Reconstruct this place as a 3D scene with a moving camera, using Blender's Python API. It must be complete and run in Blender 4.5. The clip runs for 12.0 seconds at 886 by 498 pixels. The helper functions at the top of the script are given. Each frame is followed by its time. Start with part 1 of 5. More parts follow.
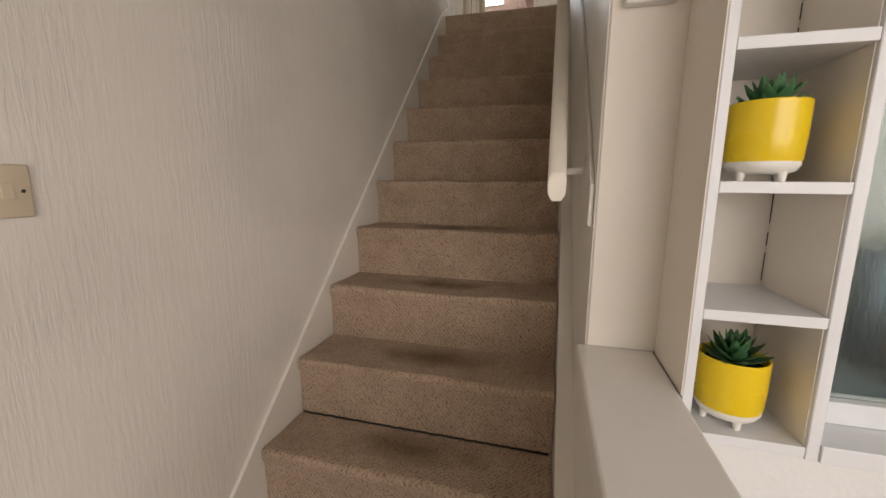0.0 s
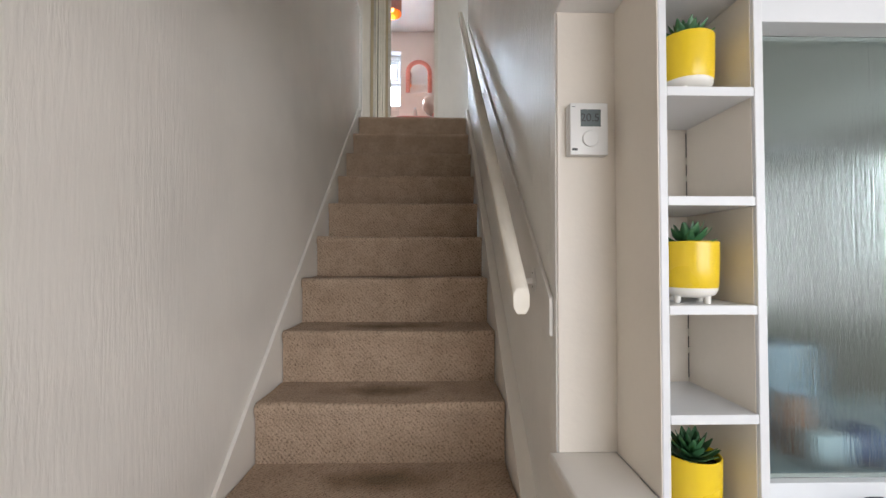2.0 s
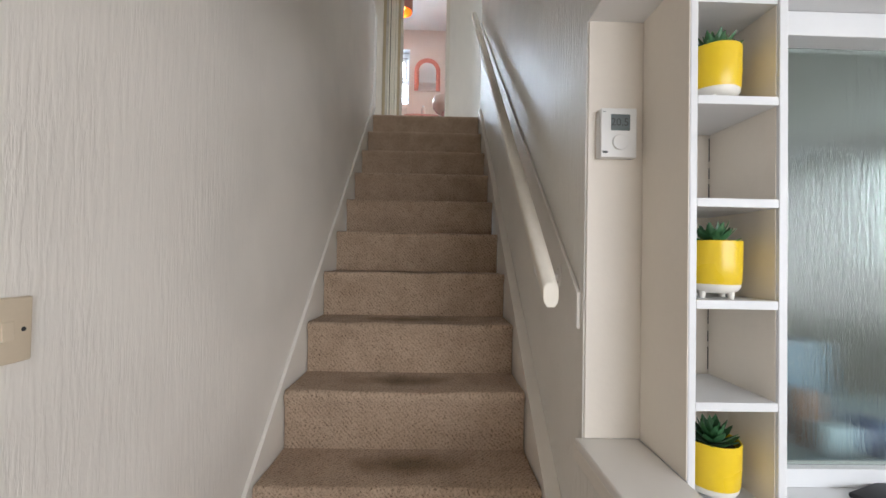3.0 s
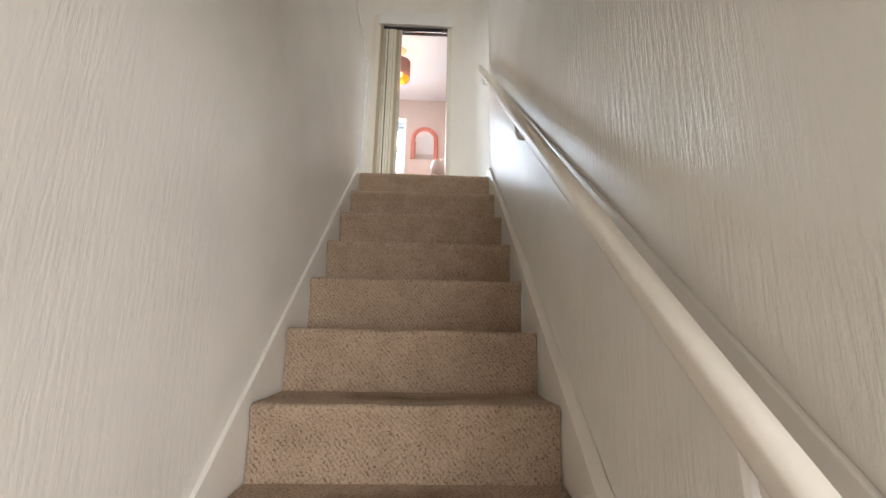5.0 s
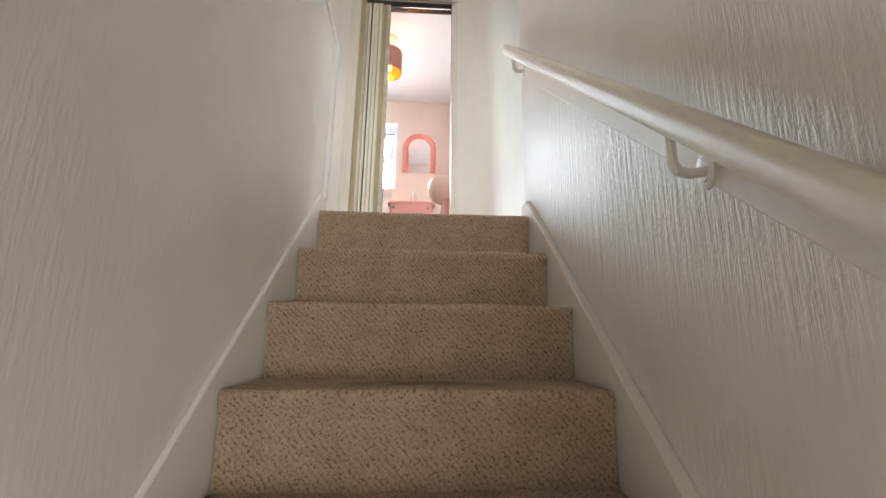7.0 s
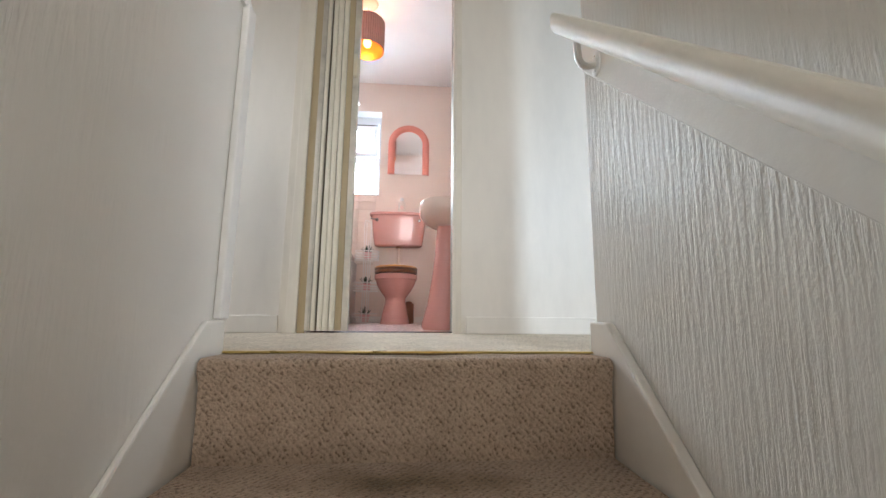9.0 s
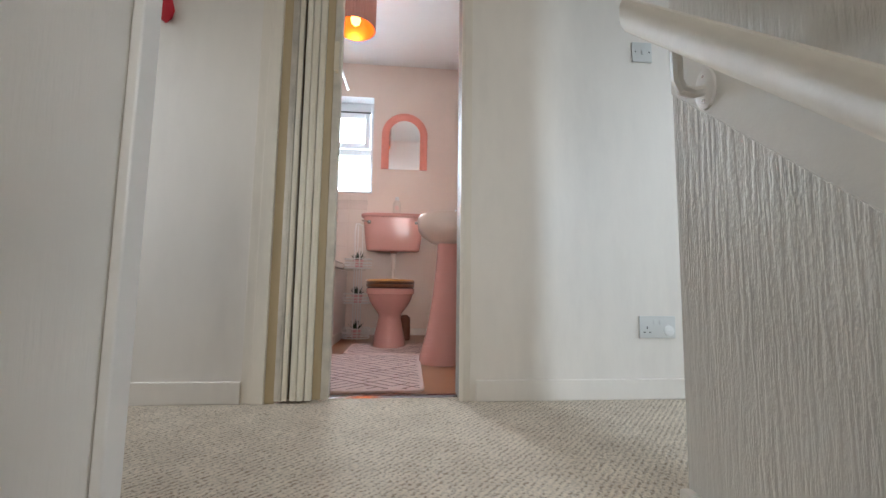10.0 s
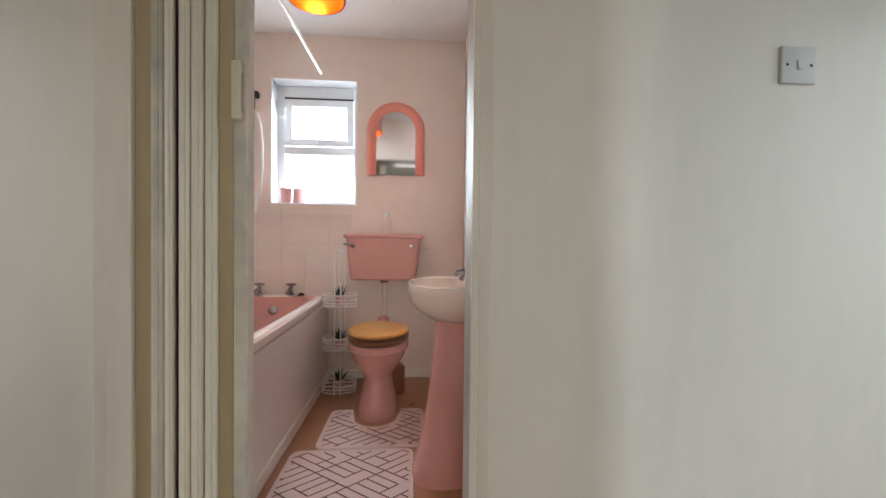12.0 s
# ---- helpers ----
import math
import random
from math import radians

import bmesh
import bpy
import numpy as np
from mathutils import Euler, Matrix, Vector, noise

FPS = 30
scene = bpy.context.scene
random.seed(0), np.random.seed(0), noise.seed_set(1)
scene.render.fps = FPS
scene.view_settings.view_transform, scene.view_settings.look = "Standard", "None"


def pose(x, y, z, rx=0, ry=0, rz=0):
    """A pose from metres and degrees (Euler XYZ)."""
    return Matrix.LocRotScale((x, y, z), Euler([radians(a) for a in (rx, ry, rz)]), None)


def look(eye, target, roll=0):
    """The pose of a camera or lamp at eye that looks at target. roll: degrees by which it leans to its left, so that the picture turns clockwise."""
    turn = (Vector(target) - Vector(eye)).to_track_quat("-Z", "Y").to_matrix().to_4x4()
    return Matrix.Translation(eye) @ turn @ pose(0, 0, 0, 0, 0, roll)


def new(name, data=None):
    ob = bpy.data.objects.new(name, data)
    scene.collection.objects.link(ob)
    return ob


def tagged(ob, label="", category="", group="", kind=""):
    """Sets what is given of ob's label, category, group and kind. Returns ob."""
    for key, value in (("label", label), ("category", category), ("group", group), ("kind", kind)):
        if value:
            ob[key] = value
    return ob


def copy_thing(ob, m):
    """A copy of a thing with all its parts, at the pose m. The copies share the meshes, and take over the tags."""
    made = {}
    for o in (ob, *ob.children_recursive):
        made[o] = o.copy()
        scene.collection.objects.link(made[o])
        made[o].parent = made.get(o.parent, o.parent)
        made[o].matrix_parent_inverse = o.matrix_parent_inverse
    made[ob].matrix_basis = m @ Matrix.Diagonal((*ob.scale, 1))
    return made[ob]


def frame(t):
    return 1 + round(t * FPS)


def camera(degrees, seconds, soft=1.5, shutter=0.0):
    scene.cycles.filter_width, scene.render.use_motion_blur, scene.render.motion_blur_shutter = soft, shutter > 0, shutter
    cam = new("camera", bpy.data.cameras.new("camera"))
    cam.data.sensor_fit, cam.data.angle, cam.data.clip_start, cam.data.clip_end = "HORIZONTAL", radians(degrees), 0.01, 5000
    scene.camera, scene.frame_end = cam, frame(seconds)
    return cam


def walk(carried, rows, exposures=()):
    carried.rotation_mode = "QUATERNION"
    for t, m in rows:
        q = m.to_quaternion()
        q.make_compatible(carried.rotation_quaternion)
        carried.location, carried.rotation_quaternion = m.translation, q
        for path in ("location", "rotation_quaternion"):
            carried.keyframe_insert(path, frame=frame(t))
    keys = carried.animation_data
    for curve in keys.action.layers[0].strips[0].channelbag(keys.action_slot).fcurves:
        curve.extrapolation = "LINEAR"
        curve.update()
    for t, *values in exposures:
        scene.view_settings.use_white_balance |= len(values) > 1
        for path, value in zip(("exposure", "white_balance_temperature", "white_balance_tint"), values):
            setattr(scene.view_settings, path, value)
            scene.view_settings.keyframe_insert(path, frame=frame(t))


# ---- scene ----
cam = camera(97.2, 12.0)
PATH = [
    (0, (0.867, -3.278, -1.309), (0.36, -1.373, -1.649), 0.4),
    (0.5, (0.781, -3.253, -1.24), (0.501, -1.276, -1.361), 0.4),
    (1, (0.704, -3.291, -1.212), (0.564, -1.296, -1.228), 0.3),
    (1.5, (0.67, -3.314, -1.205), (0.628, -1.314, -1.179), 0.2),
    (2, (0.661, -3.31, -1.207), (0.698, -1.31, -1.16), 0.1),
    (2.5, (0.563, -3.364, -1.24), (0.598, -1.365, -1.212), 1.1),
    (3, (0.563, -3.364, -1.218), (0.603, -1.365, -1.181), 1.1),
    (3.5, (0.567, -3.368, -1.164), (0.609, -1.378, -0.96), 1.1),
    (3.7, (0.565, -3.357, -1.158), (0.611, -1.38, -0.859), 1.1),
    (5.5, (0.482, -2.254, -0.988), (0.551, -0.299, -0.57), 0.9),
    (6, (0.452, -2.004, -0.84), (0.533, -0.052, -0.41), 0.7),
    (6.5, (0.466, -1.828, -0.698), (0.561, 0.123, -0.266), 0.8),
    (7, (0.454, -1.645, -0.529), (0.557, 0.305, -0.096), 0.7),
    (7.5, (0.417, -1.442, -0.366), (0.536, 0.507, 0.067), 0.8),
    (9.5, (0.465, -0.724, 0.27), (0.622, 1.254, 0.516), 0.6),
    (10, (0.443, -0.558, 0.427), (0.615, 1.426, 0.612), 0.8),
    (10.5, (0.478, -0.399, 0.551), (0.656, 1.59, 0.661), 0.5),
    (11, (0.483, -0.242, 0.699), (0.675, 1.748, 0.764), 0.6),
    (11.5, (0.487, -0.081, 0.877), (0.665, 1.911, 0.905), 0.6),
    (12, (0.508, 0.072, 0.991), (0.663, 2.066, 0.959), 0.6),
]
EXPOSURE = [(0, -0.3, 6750, 15), (0.6, 0.0, 6250, 12), (1.0, 0.08, 6000, 12), (2.0, 0.1, 5900, 11), (2.5, 0.08, 5850, 10), (3.7, 0.16, 5900, 10),
            (5.5, 0.84, 6150, 11), (7.5, 0.8, 6120, 11), (9.5, 0.32, 5900, 10), (10.5, -0.08, 6060, 10), (12, -0.12, 6300, 10)]
walk(cam, [(t, look(eye, target, roll)) for t, eye, target, roll in PATH], EXPOSURE)

# ---- world, sun, window light and added fill lamps ----
world = bpy.data.worlds.new("sky")
scene.world = world
world.use_nodes = True
wn = world.node_tree
sky = wn.nodes.new("ShaderNodeTexSky")
sky.sky_type = "NISHITA"
sky.sun_disc = False
sky.sun_elevation, sky.sun_rotation = radians(48), radians(200)
wn.links.new(sky.outputs["Color"], wn.nodes["Background"].inputs["Color"])
wn.nodes["Background"].inputs["Strength"].default_value = 0.1


def lamp(name, kind, power, m, size=(1, 1), color=(1, 1, 1), spread=180):
    data = bpy.data.lights.new(name, kind)
    data.energy, data.color = power, color
    if kind == "AREA":
        data.shape, data.size, data.size_y, data.spread = "RECTANGLE", size[0], size[1], radians(spread)
    elif kind == "POINT":
        data.shadow_soft_size = size[0]
    else:
        data.angle = radians(size[0])
    ob = new(name, data)
    ob.matrix_world = m
    return ob


lamp("sun", "SUN", 1.0, look((-2, -8, 9), (0, 0, 0)), (12, 0), (1, 0.96, 0.9))
lamp("bathroom_daylight", "AREA", 40, look((-0.23, 3.33, 1.72), (0.12, 1.4, 0.5)), (0.6, 0.9), (0.82, 0.93, 1.0), 150)
# Lamps added out of view: windows of living room, bedroom and landing are assumed.
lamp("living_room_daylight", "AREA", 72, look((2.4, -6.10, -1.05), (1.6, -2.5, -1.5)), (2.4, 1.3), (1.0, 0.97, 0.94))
# Two fill lamps added to brighten the stair walls; no window known there.
lamp("side_fill", "AREA", 32, look((4.06, -5.35, -1.05), (0.0, -3.4, -1.0)), (1.0, 1.3), (1.0, 0.97, 0.94))
lamp("stairhead_fill", "AREA", 5, look((0.47, -2.96, 1.5), (0.15, 0.9, 1.15)), (0.72, 1.1), (1.0, 0.95, 0.87), 75)
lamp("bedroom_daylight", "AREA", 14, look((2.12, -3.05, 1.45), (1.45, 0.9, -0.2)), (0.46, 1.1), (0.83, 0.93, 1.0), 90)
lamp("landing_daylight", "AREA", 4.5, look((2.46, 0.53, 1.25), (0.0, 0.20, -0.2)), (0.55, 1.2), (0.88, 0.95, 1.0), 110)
# Two more added fills, out of view; the kitchen one has no opening.
lamp("west_landing_fill", "AREA", 2.9, look((-1.36, 0.40, 1.25), (-0.35, 0.925, 0.25)), (0.65, 1.2), (0.95, 0.96, 0.95), 80)
lamp("kitchen_fill", "AREA", 5, look((3.95, -1.3, -0.9), (1.6, -1.5, -1.4)), (0.9, 0.8), (0.93, 1.0, 0.97))
lamp("bulb_light", "POINT", 2.6, pose(0.06, 1.90, 2.17), (0.03, 0), (1.0, 0.52, 0.2))

# ---- materials ----


def nodes_of(name):
    m = bpy.data.materials.new(name)
    m.use_nodes = True
    nt = m.node_tree
    return m, nt, nt.nodes["Principled BSDF"]


def add(nt, kind, **values):
    n = nt.nodes.new(kind)
    for key, v in values.items():
        n.inputs[key.replace("_", " ")].default_value = v
    return n


def ramp(nt, fac, stops):
    r = nt.nodes.new("ShaderNodeValToRGB")
    el = r.color_ramp.elements
    while len(el) < len(stops):
        el.new(0.5)
    for e, (p, c) in zip(el, stops):
        e.position, e.color = p, (*c, 1)
    nt.links.new(fac, r.inputs["Fac"])
    return r.outputs["Color"]


def coords(nt, scale=(1, 1, 1), turn=(0, 0, 0), space="Object"):
    t = nt.nodes.new("ShaderNodeTexCoord")
    mp = nt.nodes.new("ShaderNodeMapping")
    mp.inputs["Scale"].default_value = scale
    mp.inputs["Rotation"].default_value = [radians(a) for a in turn]
    nt.links.new(t.outputs[space], mp.inputs["Vector"])
    return mp.outputs["Vector"]


def tone(c, k):
    return tuple(min(1, max(0, v * k)) for v in c)


def paint(name, color, rough=0.5, var=0.06, grain=160, fine=0.12, scale=(1, 1, 1), metal=0.0, depth=0.001, coat=0.0, piece=0.0):
    """A painted or glazed surface: broad tone variation, fine grain and relief."""
    m, nt, b = nodes_of(name)
    v = coords(nt, scale)
    broad = add(nt, "ShaderNodeTexNoise", Scale=2.6, Detail=4.0, Roughness=0.6)
    small = add(nt, "ShaderNodeTexNoise", Scale=grain, Detail=3.0, Roughness=0.6)
    nt.links.new(v, broad.inputs["Vector"])
    nt.links.new(v, small.inputs["Vector"])
    mixf = add(nt, "ShaderNodeMath")
    mixf.operation = "MULTIPLY_ADD"
    mixf.inputs[1].default_value = 0.3
    nt.links.new(small.outputs["Fac"], mixf.inputs[0])
    nt.links.new(broad.outputs["Fac"], mixf.inputs[2])
    fac = mixf.outputs[0]
    if piece:
        info = nt.nodes.new("ShaderNodeObjectInfo")
        pm = add(nt, "ShaderNodeMath")
        pm.operation = "MULTIPLY_ADD"
        pm.inputs[1].default_value = piece
        nt.links.new(info.outputs["Random"], pm.inputs[0])
        nt.links.new(fac, pm.inputs[2])
        fac = pm.outputs[0]
    col = ramp(nt, fac, [(0.35, tone(color, 1 - var)), (0.65, color), (0.95, tone(color, 1 + var * 0.6))])
    nt.links.new(col, b.inputs["Base Color"])
    rr = add(nt, "ShaderNodeMapRange")
    rr.inputs["To Min"].default_value = max(0.02, rough - 0.08)
    rr.inputs["To Max"].default_value = min(1, rough + 0.10)
    nt.links.new(broad.outputs["Fac"], rr.inputs["Value"])
    nt.links.new(rr.outputs["Result"], b.inputs["Roughness"])
    b.inputs["Metallic"].default_value = metal
    b.inputs["Coat Weight"].default_value = coat
    if fine:
        bump = add(nt, "ShaderNodeBump", Strength=fine, Distance=depth)
        nt.links.new(small.outputs["Fac"], bump.inputs["Height"])
        nt.links.new(bump.outputs["Normal"], b.inputs["Normal"])
    return m


def wallpaper(name, color, rough, strength, ridge=75, long=0.11, wander=0.004, knots=0.25):
    """Bark-textured wallpaper under paint: upright ridges that wander and break off."""
    m, nt, b = nodes_of(name)
    v = coords(nt, (1, 1, long))
    warp = add(nt, "ShaderNodeTexNoise", Scale=14.0, Detail=2.0)
    nt.links.new(v, warp.inputs["Vector"])
    off = nt.nodes.new("ShaderNodeVectorMath")
    off.operation = "MULTIPLY_ADD"
    off.inputs[1].default_value = (wander, wander, wander)
    nt.links.new(warp.outputs["Color"], off.inputs[0])
    nt.links.new(v, off.inputs[2])
    n1 = add(nt, "ShaderNodeTexNoise", Scale=float(ridge), Detail=3.0, Roughness=0.55)
    n2 = add(nt, "ShaderNodeTexNoise", Scale=float(ridge * 2.2), Detail=2.0, Roughness=0.6)
    n3 = add(nt, "ShaderNodeTexNoise", Scale=3.0, Detail=3.0)
    nt.links.new(off.outputs["Vector"], n1.inputs["Vector"])
    nt.links.new(coords(nt, (1, 1, 0.4)), n2.inputs["Vector"])
    nt.links.new(coords(nt), n3.inputs["Vector"])
    shaped = add(nt, "ShaderNodeMapRange")
    shaped.interpolation_type = "SMOOTHSTEP"
    shaped.inputs["From Min"].default_value, shaped.inputs["From Max"].default_value = 0.40, 0.62
    nt.links.new(n1.outputs["Fac"], shaped.inputs["Value"])
    h = add(nt, "ShaderNodeMath")
    h.operation = "MULTIPLY_ADD"
    h.inputs[1].default_value = knots
    nt.links.new(n2.outputs["Fac"], h.inputs[0])
    nt.links.new(shaped.outputs["Result"], h.inputs[2])
    patch = add(nt, "ShaderNodeTexNoise", Scale=4.5, Detail=2.0)
    nt.links.new(coords(nt, (1, 1, 0.6)), patch.inputs["Vector"])
    relief = add(nt, "ShaderNodeMapRange")
    relief.inputs["From Min"].default_value, relief.inputs["From Max"].default_value = 0.35, 0.65
    relief.inputs["To Min"].default_value, relief.inputs["To Max"].default_value = 0.45 * strength, 1.3 * strength
    nt.links.new(patch.outputs["Fac"], relief.inputs["Value"])
    bump = add(nt, "ShaderNodeBump", Distance=0.004)
    nt.links.new(relief.outputs["Result"], bump.inputs["Strength"])
    nt.links.new(h.outputs[0], bump.inputs["Height"])
    nt.links.new(bump.outputs["Normal"], b.inputs["Normal"])
    col = ramp(nt, n3.outputs["Fac"], [(0.3, tone(color, 0.93)), (0.55, color), (0.8, tone(color, 1.03))])
    nt.links.new(col, b.inputs["Base Color"])
    b.inputs["Roughness"].default_value = rough
    return m


def strands(nt, way, stretch, scale, rough=0.6):
    """Fine noise drawn out along one direction, like rows of yarn."""
    t = nt.nodes.new("ShaderNodeTexCoord")
    mp = nt.nodes.new("ShaderNodeMapping")
    mp.vector_type = "TEXTURE"
    mp.inputs["Rotation"].default_value = Vector((1, 0, 0)).rotation_difference(Vector(way).normalized()).to_euler()
    mp.inputs["Scale"].default_value = (stretch, 1, 1)
    n = add(nt, "ShaderNodeTexNoise", Scale=scale, Detail=2.0, Roughness=rough)
    nt.links.new(t.outputs["Object"], mp.inputs["Vector"])
    nt.links.new(mp.outputs["Vector"], n.inputs["Vector"])
    return n.outputs["Fac"]


def carpet(name, light, dark, worn=False, loops=105.0, rows=0.25):
    """Looped wool carpet: crossing diagonal rows of flecked yarn; treads are trodden darker in their middle."""
    m, nt, b = nodes_of(name)
    broad = add(nt, "ShaderNodeTexNoise", Scale=9.0, Detail=3.0)
    nt.links.new(coords(nt), broad.inputs["Vector"])
    yarn = add(nt, "ShaderNodeMath")
    yarn.operation = "ADD"
    nt.links.new(strands(nt, (1, 1, 1), 2.2, loops), yarn.inputs[0])
    nt.links.new(strands(nt, (1, -1, -1), 2.2, loops * 1.15), yarn.inputs[1])
    lines = nt.nodes.new("ShaderNodeTexWave")
    lines.inputs["Scale"].default_value = loops / 6.0
    lines.inputs["Distortion"].default_value = 3.0
    lines.inputs["Detail"].default_value = 2.0
    lines.inputs["Detail Scale"].default_value = 2.5
    nt.links.new(coords(nt, (1, 1, 1), (0, 40, 35)), lines.inputs["Vector"])
    weave = add(nt, "ShaderNodeMath")
    weave.operation = "MULTIPLY_ADD"
    weave.inputs[1].default_value = rows
    nt.links.new(lines.outputs["Fac"], weave.inputs[0])
    nt.links.new(yarn.outputs[0], weave.inputs[2])
    low = 0.80 + rows * 0.5
    col = ramp(nt, weave.outputs[0], [(0.0, dark), (0.25, tone(light, 0.80)), (0.55, light), (1.0, tone(light, 1.12))])
    span = add(nt, "ShaderNodeMapRange")
    span.inputs["From Min"].default_value, span.inputs["From Max"].default_value = low - 0.06, low + 0.44
    nt.links.new(weave.outputs[0], span.inputs["Value"])
    nt.links.new(span.outputs["Result"], col.node.inputs["Fac"])
    shade = add(nt, "ShaderNodeMix")
    shade.data_type, shade.blend_type = "RGBA", "MULTIPLY"
    shade.inputs["Factor"].default_value = 1.0
    soil = ramp(nt, broad.outputs["Fac"], [(0.3, (0.84, 0.82, 0.80)), (0.7, (1, 1, 1))])
    nt.links.new(col, shade.inputs["A"])
    nt.links.new(soil, shade.inputs["B"])
    out = shade.outputs["Result"]
    if worn:
        gen = coords(nt, (1, 1, 1), (0, 0, 0), "Generated")
        off = nt.nodes.new("ShaderNodeVectorMath")
        off.operation = "MULTIPLY_ADD"
        off.inputs[1].default_value = (1.9, 1.7, 0.0)
        off.inputs[2].default_value = (-0.95, -0.98, 0.0)
        nt.links.new(gen, off.inputs[0])
        ln = nt.nodes.new("ShaderNodeVectorMath")
        ln.operation = "LENGTH"
        nt.links.new(off.outputs["Vector"], ln.inputs[0])
        jit = add(nt, "ShaderNodeMath")
        jit.operation = "MULTIPLY_ADD"
        jit.inputs[1].default_value = 0.7
        nt.links.new(broad.outputs["Fac"], jit.inputs[0])
        nt.links.new(ln.outputs["Value"], jit.inputs[2])
        dirt = ramp(nt, jit.outputs[0], [(0.38, (0.44, 0.40, 0.32)), (0.60, (0.72, 0.69, 0.63)), (1.35 / 1.5, (1, 1, 1))])
        s2 = add(nt, "ShaderNodeMix")
        s2.data_type, s2.blend_type = "RGBA", "MULTIPLY"
        s2.inputs["Factor"].default_value = 1.0
        nt.links.new(out, s2.inputs["A"])
        nt.links.new(dirt, s2.inputs["B"])
        out = s2.outputs["Result"]
    nt.links.new(out, b.inputs["Base Color"])
    b.inputs["Roughness"].default_value = 0.97
    b.inputs["Specular IOR Level"].default_value = 0.15
    b.inputs["Sheen Weight"].default_value = 0.12
    bump = add(nt, "ShaderNodeBump", Strength=0.9, Distance=0.006)
    nt.links.new(weave.outputs[0], bump.inputs["Height"])
    nt.links.new(bump.outputs["Normal"], b.inputs["Normal"])
    return m


def plain_glass(name, rough, color=(1, 1, 1), wavy=0.0):
    m, nt, b = nodes_of(name)
    b.inputs["Base Color"].default_value = (*color, 1)
    b.inputs["Transmission Weight"].default_value = 1.0
    b.inputs["Roughness"].default_value = rough
    b.inputs["IOR"].default_value = 1.45
    if wavy:
        n = add(nt, "ShaderNodeTexNoise", Scale=95.0, Detail=4.0, Roughness=0.65, Distortion=0.4)
        nt.links.new(coords(nt, (1, 1, 0.07)), n.inputs["Vector"])
        bump = add(nt, "ShaderNodeBump", Strength=wavy, Distance=0.012)
        nt.links.new(n.outputs["Fac"], bump.inputs["Height"])
        nt.links.new(bump.outputs["Normal"], b.inputs["Normal"])
    return m


def glow(name, color, strength):
    m, nt, b = nodes_of(name)
    b.inputs["Base Color"].default_value = (*color, 1)
    b.inputs["Emission Color"].default_value = (*color, 1)
    b.inputs["Emission Strength"].default_value = strength
    return m


def wood(name, light, dark, rough=0.35, along=(1, 8, 8)):
    m, nt, b = nodes_of(name)
    n = add(nt, "ShaderNodeTexNoise", Scale=9.0, Detail=5.0, Roughness=0.6, Distortion=1.2)
    nt.links.new(coords(nt, along), n.inputs["Vector"])
    nt.links.new(ramp(nt, n.outputs["Fac"], [(0.3, dark), (0.5, light), (0.75, tone(light, 1.2))]), b.inputs["Base Color"])
    b.inputs["Roughness"].default_value = rough
    b.inputs["Coat Weight"].default_value = 0.3
    return m


M_WALLPAPER = wallpaper("bark_wallpaper_cream", (0.80, 0.75, 0.675), 0.38, 0.15, 112, 0.10, 0.0012, 0.55)
M_WALLPAPER_R = wallpaper("bark_wallpaper_white", (0.80, 0.765, 0.695), 0.46, 0.34, 95, 0.09, 0.001, 1.0)
M_BOARD = paint("off_white_board", (0.80, 0.765, 0.695), 0.45, 0.08, 30, 0.2, depth=0.002)
M_LANDING = paint("landing_paint_cream", (0.83, 0.768, 0.685), 0.42, 0.10, 24, 0.16, (1, 1, 0.3), depth=0.004)
M_RAIL = paint("worn_cream_rail_paint", (0.78, 0.72, 0.61), 0.52, 0.14, 30, 0.25, depth=0.002)
M_PLASTER = paint("rough_white_plaster", (0.75, 0.745, 0.72), 0.7, 0.05, 38, 0.5, depth=0.004)
M_NICHE = paint("niche_paint", (0.79, 0.725, 0.63), 0.5, 0.05, 60, 0.2, depth=0.002)
M_GLOSS = paint("white_gloss_woodwork", (0.82, 0.785, 0.73), 0.36, 0.05, 45, 0.15, depth=0.0015)
M_STRING = paint("cream_gloss_string", (0.80, 0.75, 0.67), 0.33, 0.06, 40, 0.15, depth=0.0015)
M_WHITE = paint("white_shelf_paint", (0.73, 0.735, 0.735), 0.42, 0.04, 70, 0.2, depth=0.001)
M_CEIL = paint("white_ceiling", (0.84, 0.83, 0.81), 0.85, 0.04, 90, 0.3, depth=0.002)
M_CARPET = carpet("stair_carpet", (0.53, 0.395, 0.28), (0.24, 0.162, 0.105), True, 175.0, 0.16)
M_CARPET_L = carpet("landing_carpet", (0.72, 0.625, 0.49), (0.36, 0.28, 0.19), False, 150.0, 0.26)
M_BRASS = paint("brass", (0.72, 0.52, 0.16), 0.28, 0.1, 90, 0.05, metal=1.0)
M_CHROME = paint("chrome", (0.34, 0.34, 0.35), 0.12, 0.05, 60, 0.0, metal=1.0)
M_PLASTIC = paint("white_plastic", (0.80, 0.79, 0.76), 0.35, 0.03, 200, 0.05)
M_SOCKET = paint("greyed_white_plate", (0.66, 0.65, 0.61), 0.35, 0.04, 200, 0.05)
M_CREAMPLATE = paint("aged_cream_plate", (0.62, 0.52, 0.38), 0.4, 0.1, 120, 0.1)
M_DARK = paint("dark_slot", (0.02, 0.02, 0.02), 0.6, 0.1, 100, 0.0)
M_LCD = paint("lcd_grey", (0.14, 0.165, 0.165), 0.2, 0.05, 100, 0.0)
M_INK = paint("ink", (0.035, 0.04, 0.04), 0.5, 0.05, 100, 0.0)
